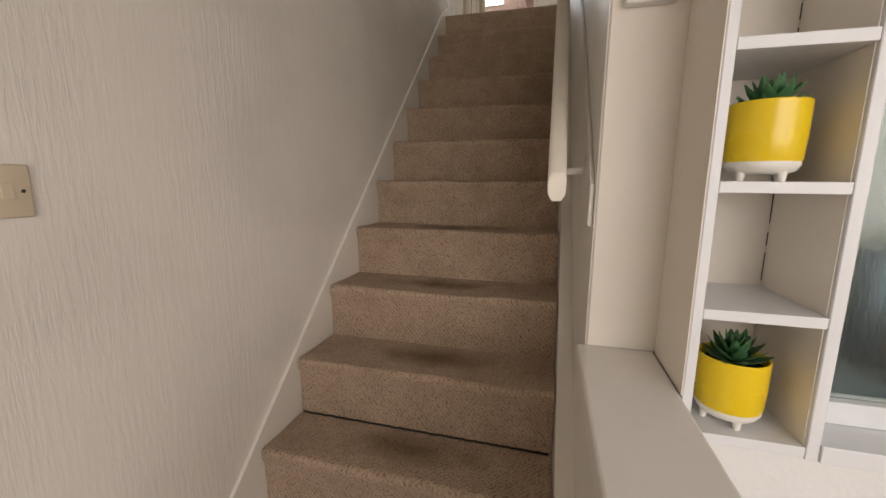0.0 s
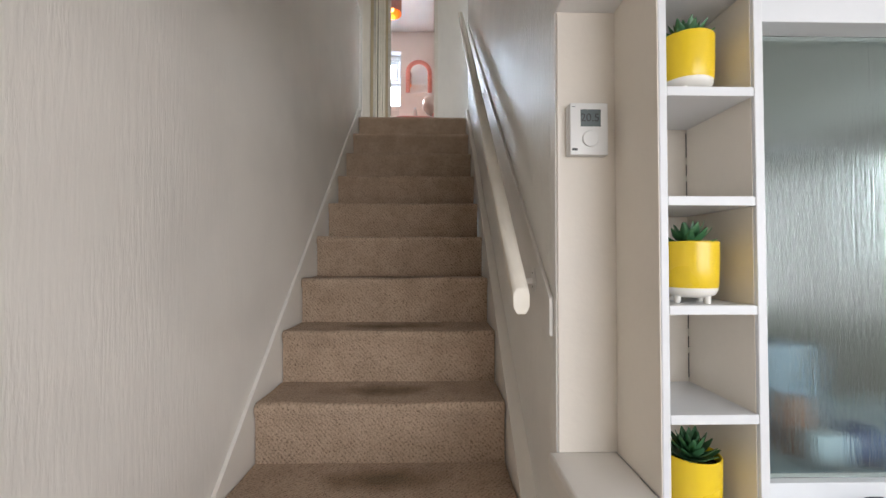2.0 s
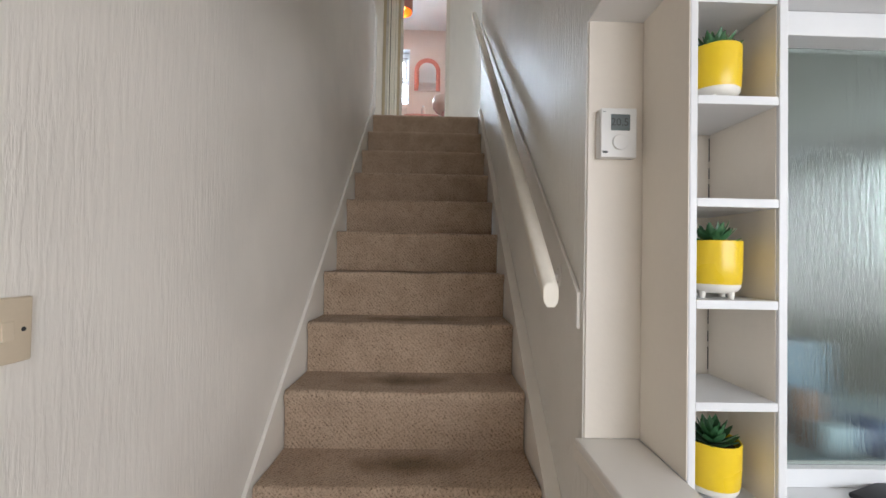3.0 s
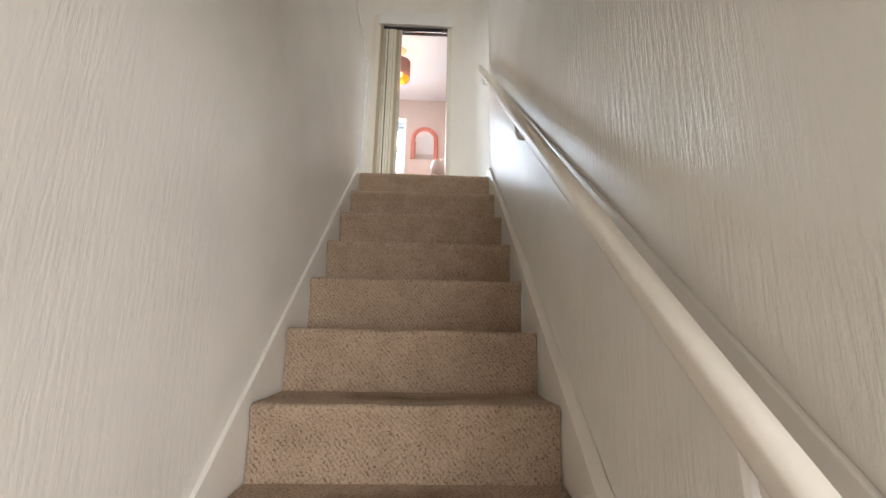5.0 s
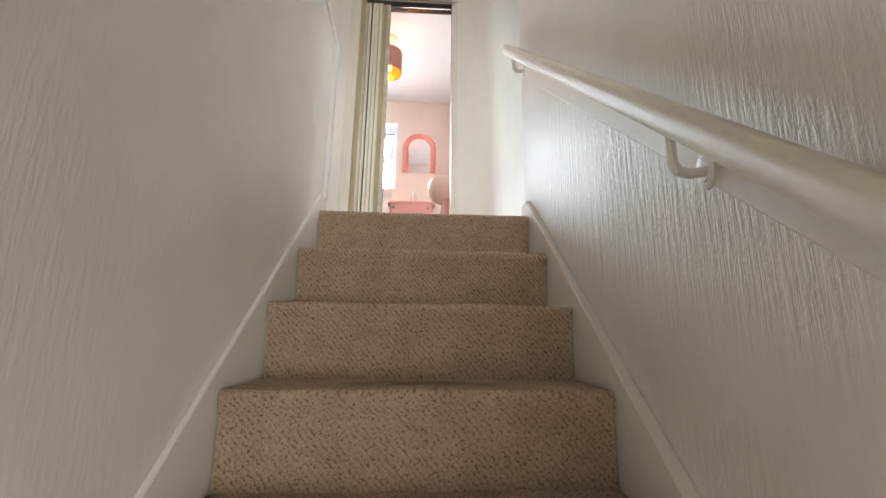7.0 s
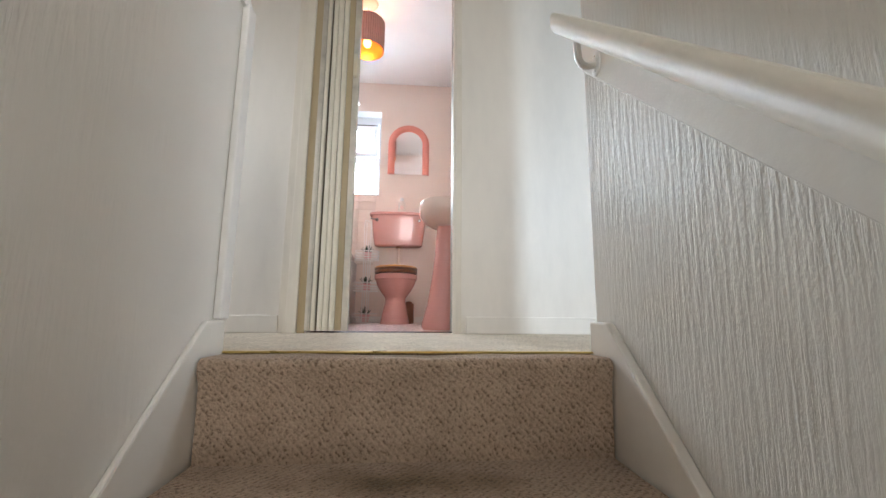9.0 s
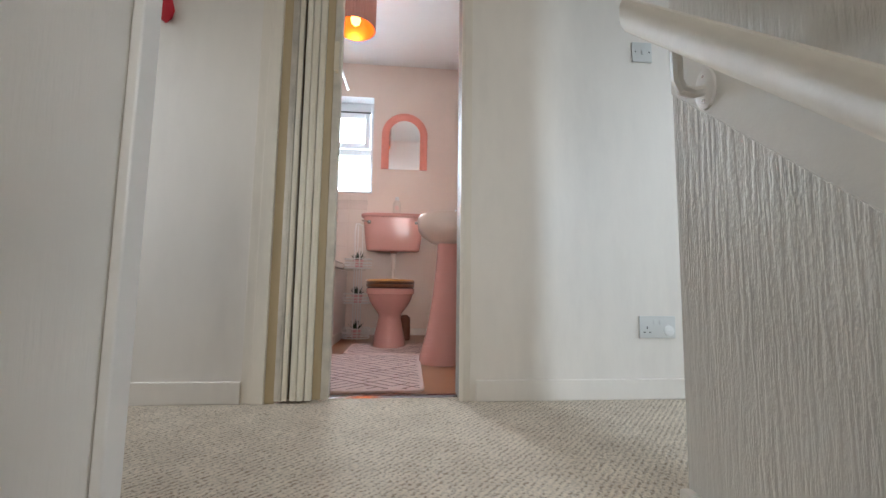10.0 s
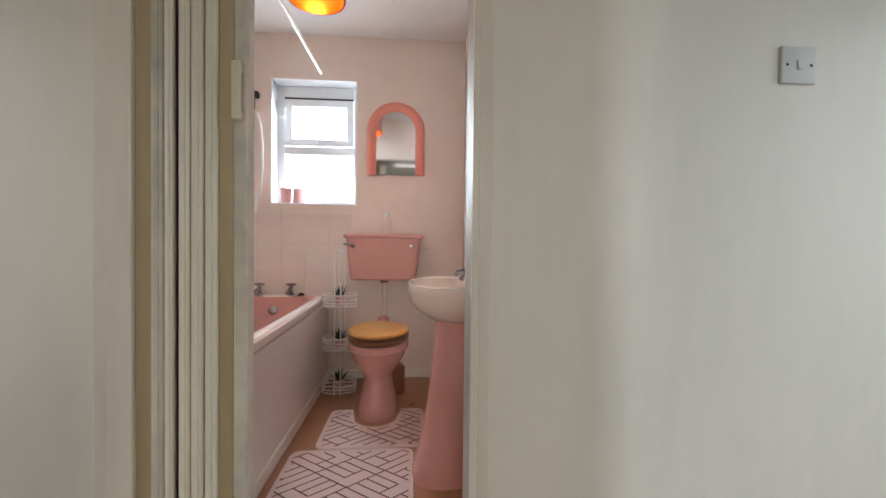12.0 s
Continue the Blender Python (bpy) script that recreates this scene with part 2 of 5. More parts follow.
# Cream panel darkened: shade of the gaps between folds put into its colour.
M_DOORPVC_SHADED = paint("cream_pvc_panel_shaded", (0.30, 0.23, 0.14), 0.38, 0.25, 34, 0.15, (1, 1, 0.2))
M_DOORLINE = paint("cream_door_lining", (0.79, 0.72, 0.61), 0.35, 0.2, 30, 0.2, (1, 1, 0.2))
M_STRIP = paint("white_pvc_edge", (0.80, 0.735, 0.60), 0.38, 0.12, 30, 0.1, (1, 1, 0.2))
M_OCHRE = paint("yellowed_cream_paint", (0.50, 0.395, 0.235), 0.45, 0.3, 26, 0.15, (1, 1, 0.12))
M_EDGE = paint("dirty_grey_edge", (0.36, 0.34, 0.28), 0.55, 0.3, 26, 0.15, (1, 1, 0.15))
M_MARBLE = paint("marbled_grey_panel", (0.60, 0.545, 0.45), 0.4, 0.45, 22, 0.05)
M_HANDLE = paint("ivory_handle", (0.70, 0.63, 0.48), 0.3, 0.05, 100, 0.0)
M_YELLOW = paint("yellow_glaze", (0.82, 0.58, 0.012), 0.28, 0.06, 90, 0.12)
M_POTWHITE = paint("white_ceramic", (0.82, 0.79, 0.72), 0.4, 0.05, 90, 0.1)
M_SOIL = paint("dark_soil", (0.035, 0.025, 0.018), 0.95, 0.4, 220, 0.8, depth=0.003)
M_LEAF = paint("succulent_green", (0.045, 0.13, 0.05), 0.38, 0.35, 60, 0.1, piece=0.35)
M_ALOE = paint("aloe_green", (0.022, 0.05, 0.028), 0.5, 0.35, 60, 0.1)
M_PINKWALL = paint("pink_emulsion", (0.82, 0.705, 0.63), 0.62, 0.05, 70, 0.2, depth=0.002)
M_PINK = paint("pink_sanitaryware", (0.65, 0.325, 0.285), 0.22, 0.05, 40, 0.02, coat=0.3)
M_PINKLIGHT = paint("pale_pink_sanitaryware", (0.80, 0.66, 0.57), 0.13, 0.05, 40, 0.02, coat=0.3)
M_RIM = paint("pale_bath_rim", (0.82, 0.72, 0.66), 0.15, 0.04, 40, 0.02, coat=0.3)
M_BATHPANEL = paint("bath_panel", (0.78, 0.71, 0.68), 0.35, 0.05, 30, 0.1)
M_PINKFRAME = paint("coral_mirror_frame", (0.72, 0.26, 0.20), 0.32, 0.06, 60, 0.05)
M_TILE = paint("cream_tile", (0.80, 0.72, 0.65), 0.18, 0.05, 50, 0.03, piece=0.15)
M_BORDER = paint("patterned_border_tile", (0.75, 0.66, 0.60), 0.22, 0.22, 70, 0.05, piece=0.15)
M_GROUT = paint("grout", (0.70, 0.61, 0.53), 0.9, 0.1, 200, 0.2)
M_FLOOR_B = paint("terracotta_vinyl", (0.37, 0.17, 0.085), 0.30, 0.16, 90, 0.1)
M_MAT = paint("pink_bath_mat", (0.74, 0.55, 0.50), 0.95, 0.12, 260, 0.7, depth=0.004)
M_MATLINE = paint("plum_mat_line", (0.20, 0.075, 0.065), 0.95, 0.2, 260, 0.5)
M_WIRE = paint("white_coated_wire", (0.82, 0.80, 0.78), 0.35, 0.04, 90, 0.0)
M_SEATWOOD = wood("oak_toilet_seat", (0.60, 0.27, 0.05), (0.38, 0.15, 0.03), 0.28)
M_SEATDARK = wood("walnut_seat_ring", (0.20, 0.072, 0.026), (0.11, 0.038, 0.015), 0.3)
M_BRUSH = paint("brown_brush_holder", (0.20, 0.075, 0.035), 0.4, 0.1, 60, 0.1)
M_SHADE = paint("pink_brown_fluted_shade", (0.48, 0.25, 0.20), 0.6, 0.1, 60, 0.1)
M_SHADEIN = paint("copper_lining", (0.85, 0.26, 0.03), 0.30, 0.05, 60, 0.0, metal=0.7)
M_BULB = glow("lit_bulb", (1.0, 0.42, 0.10), 6.0)
M_MIRROR = paint("mirror_silver", (0.86, 0.87, 0.87), 0.02, 0.01, 20, 0.0, metal=1.0)
M_UPVC = paint("white_upvc", (0.80, 0.83, 0.85), 0.3, 0.03, 60, 0.02)
M_FROST = plain_glass("frosted_glass", 0.55)
M_OBSCURE = plain_glass("rippled_obscure_glass", 0.13, (0.82, 0.89, 0.84), 0.15)
M_RED = paint("red_felt", (0.45, 0.02, 0.03), 0.9, 0.2, 120, 0.3)
M_PHONE = paint("black_plastic", (0.012, 0.012, 0.014), 0.55, 0.2, 60, 0.0)
M_BLUE = paint("blue_plastic", (0.004, 0.035, 0.12), 0.4, 0.15, 30, 0.1)
M_BOX = paint("pale_card_box", (0.27, 0.35, 0.40), 0.6, 0.1, 40, 0.1)
M_CLEARBOX = paint("pale_blue_plastic", (0.13, 0.19, 0.25), 0.35, 0.1, 40, 0.1)
M_TAN = paint("tan_ceramic", (0.20, 0.10, 0.06), 0.4, 0.2, 30, 0.1)
M_KITCHEN = paint("grey_green_wall", (0.52, 0.58, 0.48), 0.7, 0.08, 50, 0.1)
M_FLOORDOWN = paint("brown_hall_carpet", (0.30, 0.23, 0.18), 0.97, 0.15, 240, 0.6, depth=0.004)
M_SOAP = paint("white_bottle", (0.70, 0.61, 0.54), 0.3, 0.04, 60, 0.0)
M_PINKCUP = paint("pink_plastic_cup", (0.78, 0.46, 0.46), 0.3, 0.05, 60, 0.0)

# ---- mesh helpers ----


def part(name, bm, material, parent=None, label="", smooth=False):
    me = bpy.data.meshes.new(name)
    bmesh.ops.recalc_face_normals(bm, faces=bm.faces)
    bm.to_mesh(me)
    bm.free()
    me.materials.append(material)
    if smooth:
        me.shade_smooth()
        me.set_sharp_from_angle(angle=radians(38))
    ob = new(name, me)
    if parent:
        ob.parent = parent
    if label:
        ob["label"] = label
    return ob


def empty(name, label, category, group="", kind="", at=(0, 0, 0)):
    ob = new(name)
    ob.location = at
    return tagged(ob, label, category, group, kind)


def box(x0, x1, y0, y1, z0, z1, bevel=0.0, bm=None, seg=2):
    bm = bm or bmesh.new()
    made = bmesh.ops.create_cube(bm, size=1)["verts"]
    for v in made:
        v.co = Vector((x0 + (v.co.x + 0.5) * (x1 - x0), y0 + (v.co.y + 0.5) * (y1 - y0), z0 + (v.co.z + 0.5) * (z1 - z0)))
    if bevel:
        edges = list({e for v in made for e in v.link_edges})
        bmesh.ops.bevel(bm, geom=edges, offset=bevel, segments=seg, affect="EDGES", profile=0.5)
    return bm


def boxes(rows, bevel=0.0):
    bm = bmesh.new()
    for r in rows:
        box(*r, bevel=bevel, bm=bm)
    return bm


def prism(poly, axis, a0, a1, bm=None, bevel=0.0):
    """A polygon drawn in the plane across axis and pushed from a0 to a1 along it."""
    bm = bm or bmesh.new()

    def place(p, a):
        return {"x": (a, p[0], p[1]), "y": (p[0], a, p[1]), "z": (p[0], p[1], a)}[axis]
    lo = [bm.verts.new(place(p, a0)) for p in poly]
    hi = [bm.verts.new(place(p, a1)) for p in poly]
    bm.faces.new(lo)
    bm.faces.new(hi[::-1])
    for i in range(len(poly)):
        j = (i + 1) % len(poly)
        bm.faces.new((lo[i], lo[j], hi[j], hi[i]))
    if bevel:
        bmesh.ops.bevel(bm, geom=list({e for v in lo + hi for e in v.link_edges}), offset=bevel, segments=2, affect="EDGES", profile=0.5)
    return bm


def loft(rings, seg=32, cap=(True, True), bm=None, power=2.0):
    """Rings (cx, cy, rx, ry, z) joined into a skin; power above 2 squares them off."""
    bm = bm or bmesh.new()
    rows = []
    for cx, cy, rx, ry, z in rings:
        row = []
        for i in range(seg):
            a = 2 * math.pi * i / seg
            c, s = math.cos(a), math.sin(a)
            row.append(bm.verts.new((cx + rx * math.copysign(abs(c) ** (2 / power), c), cy + ry * math.copysign(abs(s) ** (2 / power), s), z)))
        rows.append(row)
    for a, b in zip(rows, rows[1:]):
        for i in range(seg):
            j = (i + 1) % seg
            bm.faces.new((a[i], a[j], b[j], b[i]))
    if cap[0]:
        bm.faces.new(rows[0][::-1])
    if cap[1]:
        bm.faces.new(rows[-1])
    return bm


def lathe(cx, cy, profile, seg=32, cap=(True, True), bm=None):
    return loft([(cx, cy, r, r, z) for r, z in profile], seg, cap, bm)


def tube(points, radius, seg=8, bm=None, closed=False):
    bm = bm or bmesh.new()
    pts = [Vector(p) for p in points]
    n = len(pts)
    rows = []
    side = None
    for i, p in enumerate(pts):
        a = pts[i - 1] if (i or closed) else p
        b = pts[(i + 1) % n] if (i < n - 1 or closed) else p
        d = (b - a).normalized()
        if side is None:
            side = d.orthogonal().normalized()
        side = (side - d * side.dot(d)).normalized()
        up = d.cross(side)
        rows.append([bm.verts.new(p + radius * (math.cos(2 * math.pi * k / seg) * side + math.sin(2 * math.pi * k / seg) * up)) for k in range(seg)])
    pairs = list(zip(rows, rows[1:])) + ([(rows[-1], rows[0])] if closed else [])
    for a, b in pairs:
        for k in range(seg):
            j = (k + 1) % seg
            bm.faces.new((a[k], a[j], b[j], b[k]))
    if not closed:
        bm.faces.new(rows[0][::-1])
        bm.faces.new(rows[-1])
    return bm


def letters(name, text, size, m, material, parent):
    """Raised lettering in the built-in font, turned into a mesh."""
    cu = bpy.data.curves.new(name, "FONT")
    cu.body, cu.size, cu.extrude = text, size, 0.0003
    tmp = new(name + "_curve", cu)
    me = bpy.data.meshes.new_from_object(tmp.evaluated_get(bpy.context.evaluated_depsgraph_get()))
    bpy.data.objects.remove(tmp)
    me.materials.clear()
    me.materials.append(material)
    ob = new(name, me)
    ob.parent = parent
    ob.matrix_local = m
    return ob


def structure(name, bm, material, label, category, smooth=False):
    return tagged(part(name, bm, material, None, "", smooth), label, category, kind="structure")

# ---- the large structure ----
RISE = 0.2175
NOSE_Y = [0.0, -0.228, -0.460, -0.690, -0.918, -1.144, -1.380, -1.617, -1.870, -2.112, -2.325, -2.552, -2.785]
FLOOR = -12 * RISE
X_L, X_R = 0.0, 0.921            # the carpeted width
W_L, W_R = -0.015, 0.974         # wall faces beside the stairs
Y_END = 0.125                     # where both stair walls stop at the landing
Y_DOOR = 0.925                   # face of the landing wall that holds the bathroom door
Y_BACK = 3.015                    # bathroom's window wall
B_FLOOR = -0.02                  # the bathroom lies a little lower than the landing carpet
B_L, B_R = -0.85, 0.89           # bathroom side walls

structure("wall_left", prism([(-6.0, FLOOR), (Y_END, FLOOR), (Y_END, 0.90), (0.10, 0.93), (-0.745, 1.09), (-2.9, 1.46), (-2.9, 2.4), (-6.0, 2.4)], "x", W_L - 0.10, W_L),
          M_WALLPAPER, "cream bark-textured papered stair wall with sloping top", "wall")
def lean(ob, near=0.93):
    """The wall beside the stairs runs slightly inwards towards the landing."""
    for v in ob.data.vertices:
        if near < v.co.x < 1.05 and v.co.y > -2.295:
            v.co.x -= 0.0125 * (v.co.y + 2.295)
    return ob


lean(structure("wall_right", boxes([(W_R, 1.06, -2.295, Y_END, FLOOR, 2.4), (W_R, 1.06, -6.0, -2.295, -0.5532, 2.4)]),
          M_WALLPAPER_R, "off-white bark-textured papered stair wall", "wall"))
structure("wall_pillar", box(W_R + 0.004, 1.132, -2.301, -2.2952, -1.706, -0.5575, 0.002), M_NICHE, "cream painted wall end beside the ledge", "wall")
structure("wall_niche", box(1.130, 1.1322, -2.4985, -2.302, -1.706, -0.5575, 0.0), M_NICHE, "cream painted side of the wall niche", "wall")
structure("soffit", boxes([(W_R + 0.001, 1.355, -6.0, -2.296, -0.5573, -0.5533)]), M_CEIL, "white painted underside of the beam", "ceiling")
structure("beam", box(1.0605, 1.354, -6.0, -2.30, -0.5533, -0.2705), M_PLASTER, "white plastered beam under the ceiling", "beam")
structure("wall_half", box(W_R, 1.10, -3.25, -2.29503, FLOOR, -1.731), M_WALLPAPER_R, "low papered wall beside the stairs", "wall")
structure("trim_ledge", box(0.954, 1.1295, -3.27, -2.2952, -1.73, -1.7062, 0.005), M_GLOSS, "glossy cream ledge capping the low wall", "ledge")
structure("trim_moulding", box(0.958, 0.9735, -3.25, -2.27, -1.775, -1.7305, 0.005), M_STRING, "cream moulding under the ledge", "trim")
structure("wall_partition", boxes([(1.1005, 4.0, -2.49, -2.30, FLOOR, -1.80), (2.6, 4.0, -2.49, -2.30, -1.80, -0.5533), (1.3555, 4.0, -2.50, -2.30, -0.5533, -0.2705)]),
          M_PLASTER, "rough white plastered partition", "wall")
structure("floor", box(-0.2, 4.1, -6.1, 1.1, FLOOR - 0.1, FLOOR), M_FLOORDOWN, "brown carpeted hall floor", "floor")
# Unseen wall; its window opening is assumed for the living-room lamp.
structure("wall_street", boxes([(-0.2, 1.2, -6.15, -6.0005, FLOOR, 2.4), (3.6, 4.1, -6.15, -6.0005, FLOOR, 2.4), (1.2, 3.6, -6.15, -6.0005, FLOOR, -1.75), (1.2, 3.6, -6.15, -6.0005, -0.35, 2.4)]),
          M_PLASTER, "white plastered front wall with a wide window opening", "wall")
# Unseen wall; opening added for the side fill lamp.
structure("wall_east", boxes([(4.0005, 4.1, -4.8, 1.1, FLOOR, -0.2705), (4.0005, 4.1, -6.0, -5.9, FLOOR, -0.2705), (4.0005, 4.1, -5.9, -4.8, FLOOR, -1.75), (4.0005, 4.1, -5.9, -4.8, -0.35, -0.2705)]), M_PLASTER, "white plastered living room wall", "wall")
structure("wall_kitchen", boxes([(1.0605, 4.0, 0.16, 0.26, FLOOR, -0.2705)]), M_KITCHEN, "grey-green kitchen wall", "wall")
structure("ceiling_hall", boxes([(1.0605, 4.1, -6.0, Y_END, -0.27, -0.012), (W_L, W_R - 0.0005, -6.0, -2.9, -0.27, -0.012)]), M_CEIL, "white hall ceiling", "ceiling")
structure("floor_landing_slab", boxes([(-1.3, 2.4, 0.1455, 1.0, -0.27, -0.013), (-1.3, 2.4, 1.0, 3.3, -0.27, -0.0345), (-1.3, W_L - 0.1005, -2.9, 0.145, -0.27, -0.013)]), M_PLASTER, "plastered landing slab", "floor")
# Unseen stairhead and west walls; openings added for their fill lamps.
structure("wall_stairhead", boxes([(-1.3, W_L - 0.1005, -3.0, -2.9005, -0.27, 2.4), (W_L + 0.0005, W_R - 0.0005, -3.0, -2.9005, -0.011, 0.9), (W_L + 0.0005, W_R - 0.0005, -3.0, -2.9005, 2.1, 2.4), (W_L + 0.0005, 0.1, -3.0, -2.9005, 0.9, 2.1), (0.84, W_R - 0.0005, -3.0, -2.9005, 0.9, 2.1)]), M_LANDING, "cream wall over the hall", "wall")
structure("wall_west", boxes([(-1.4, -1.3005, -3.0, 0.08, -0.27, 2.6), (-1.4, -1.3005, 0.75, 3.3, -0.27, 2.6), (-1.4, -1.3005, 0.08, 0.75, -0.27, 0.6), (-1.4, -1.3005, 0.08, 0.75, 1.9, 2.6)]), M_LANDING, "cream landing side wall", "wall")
structure("wall_bathroom_door", boxes([(-1.3, -0.03, Y_DOOR, 1.03, -0.012, 2.4), (0.645, 2.4, Y_DOOR, 1.03, -0.012, 2.4), (-0.03, 0.645, Y_DOOR, 1.03, 2.02, 2.4)]),
          M_LANDING, "cream painted landing wall with bathroom doorway", "wall")
structure("wall_bedroom", boxes([(1.0605, 1.2, 0.04, Y_END, -0.012, 2.4), (1.95, 3.2, 0.04, Y_END, -0.012, 2.4), (1.2, 1.95, 0.04, Y_END, 2.0, 2.4)]),
          M_LANDING, "cream landing wall with bedroom doorway", "wall")
# Unseen end wall; its opening is assumed for the landing lamp.
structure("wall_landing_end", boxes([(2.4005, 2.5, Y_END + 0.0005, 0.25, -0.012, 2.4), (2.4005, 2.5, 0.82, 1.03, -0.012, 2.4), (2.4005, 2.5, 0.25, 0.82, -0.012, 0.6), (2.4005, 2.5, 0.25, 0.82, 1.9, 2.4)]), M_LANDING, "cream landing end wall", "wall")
# Unseen wall; its window opening is assumed, fitted to the bedroom lamp.
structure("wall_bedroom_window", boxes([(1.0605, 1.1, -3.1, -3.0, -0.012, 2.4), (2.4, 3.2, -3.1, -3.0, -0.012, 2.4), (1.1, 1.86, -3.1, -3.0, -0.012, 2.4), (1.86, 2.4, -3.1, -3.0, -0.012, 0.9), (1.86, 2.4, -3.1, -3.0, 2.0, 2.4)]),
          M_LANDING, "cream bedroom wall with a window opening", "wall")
structure("wall_bedroom_side", box(3.2005, 3.3, -3.1, Y_END, -0.012, 2.4), M_LANDING, "cream bedroom side wall", "wall")
structure("ceiling_landing", box(-1.4, 3.3, -6.1, 1.0295, 2.4005, 2.5), M_CEIL, "white landing ceiling", "ceiling")

# bathroom shell
WX0, WX1, WZ0, WZ1 = -0.527, 0.088, 1.259, 2.176
structure("wall_window", boxes([(B_L, WX0, Y_BACK, 3.28, -0.0345, 2.5), (WX1, B_R, Y_BACK, 3.28, -0.0345, 2.5), (WX0, WX1, Y_BACK, 3.28, -0.0345, WZ0), (WX0, WX1, Y_BACK, 3.28, WZ1, 2.5)]),
          M_PINKWALL, "pale pink bathroom wall with a deep window opening", "wall")
structure("wall_bathroom_left", box(B_L - 0.1, B_L - 0.0005, 1.0305, 3.28, -0.0345, 2.5), M_PINKWALL, "pale pink bathroom wall beside the bath", "wall")
structure("wall_bathroom_right", box(B_R + 0.0005, B_R + 0.1, 1.0305, 3.28, -0.0345, 2.5), M_PINKWALL, "pale pink bathroom wall behind the basin", "wall")
structure("wall_bathroom_inside", boxes([(B_L, -0.03, 1.0302, 1.036, B_FLOOR, 2.5), (0.645, B_R, 1.0302, 1.036, B_FLOOR, 2.5), (-0.03, 0.645, 1.0302, 1.036, 2.02, 2.5)]),
          M_PINKWALL, "pale pink inner face of the door wall", "wall")
structure("ceiling_bathroom", box(B_L - 0.1, B_R + 0.1, 1.03, 3.28, 2.5005, 2.6), M_CEIL, "white bathroom ceiling", "ceiling")
structure("floor_bathroom", box(B_L, B_R, 1.0005, Y_BACK, -0.034, B_FLOOR), M_FLOOR_B, "terracotta-pink vinyl bathroom floor", "floor")
structure("floor_landing", boxes([(-1.3, 2.4, Y_END + 0.006, 0.9995, -0.0125, 0.0), (X_L - 0.01, X_R + 0.036, 0.118, Y_END + 0.0055, -0.0125, 0.0)]), M_CARPET_L, "beige looped landing carpet", "floor")
structure("baseboard_bathroom", boxes([(-0.09, B_R, Y_BACK - 0.022, Y_BACK - 0.0005, B_FLOOR, 0.038)], 0.002), M_GLOSS, "white bathroom skirting", "skirting")
structure("baseboard_landing", boxes([(-1.3, -0.14, Y_DOOR - 0.014, Y_DOOR - 0.0005, 0, 0.078), (0.70, 2.4, Y_DOOR - 0.014, Y_DOOR - 0.0005, 0, 0.078)], 0.004), M_LANDING, "cream painted landing skirting", "skirting")
structure("trim_door_frame", boxes([(-0.103, -0.0575, Y_DOOR - 0.022, Y_DOOR - 0.0005, 0, 2.135), (-0.14, -0.1035, Y_DOOR - 0.008, Y_DOOR - 0.0005, 0, 2.135),
                                    (0.637, 0.652, Y_DOOR - 0.012, Y_DOOR - 0.0005, 0, 2.01), (0.6525, 0.680, Y_DOOR - 0.004, Y_DOOR - 0.0005, 0, 2.01)], 0.0025),
          M_DOORLINE, "cream painted doorway lining", "trim")
structure("trim_door_lining", box(-0.057, -0.0235, Y_DOOR - 0.009, Y_DOOR - 0.0005, 0, 2.01, 0.001), M_OCHRE, "yellowed inner lining of the doorway", "trim")
structure("trim_door_edge", box(0.6375, 0.6445, Y_DOOR - 0.0001, 1.0295, 0.0065, 2.01, 0.001), M_EDGE, "dirty grey edge strip of the doorway", "trim")
structure("trim_door_head", box(-0.075, 0.685, Y_DOOR - 0.045, Y_DOOR - 0.0265, 2.005, 2.145, 0.003), M_GLOSS, "glossy cream board over the bathroom doorway", "trim")
structure("door_track", box(-0.028, 0.636, Y_DOOR + 0.01, Y_DOOR + 0.06, 1.965, 2.019, 0.002), M_CHROME, "grey metal sliding door track", "track")
structure("trim_threshold", prism([(0.972, 0.0005), (0.984, 0.006), (1.004, 0.006), (1.014, 0.001), (1.018, -0.0199), (1.0006, -0.0199), (1.0, 0.0)], "x", -0.028, 0.644), M_CHROME, "metal threshold bar under the bathroom door", "trim")
structure("trim_wall_corner", boxes([(W_L + 0.0003, W_L + 0.018, 0.082, Y_END + 0.002, 0.082, 0.92)], 0.003), M_GLOSS, "white corner batten at the stair wall", "trim")
structure("trim_wall_cap", prism([(0.132, 0.92), (0.10, 0.945), (-0.745, 1.105), (-2.9, 1.475), (-2.9, 1.445), (-0.745, 1.072), (0.098, 0.905)], "x", W_L + 0.0005, W_L + 0.010), M_GLOSS, "white batten along the sloping wall top", "trim")

# stairs
stairs = empty("stairs", "straight flight of stairs in beige looped carpet with worn treads", "stairs", kind="structure")


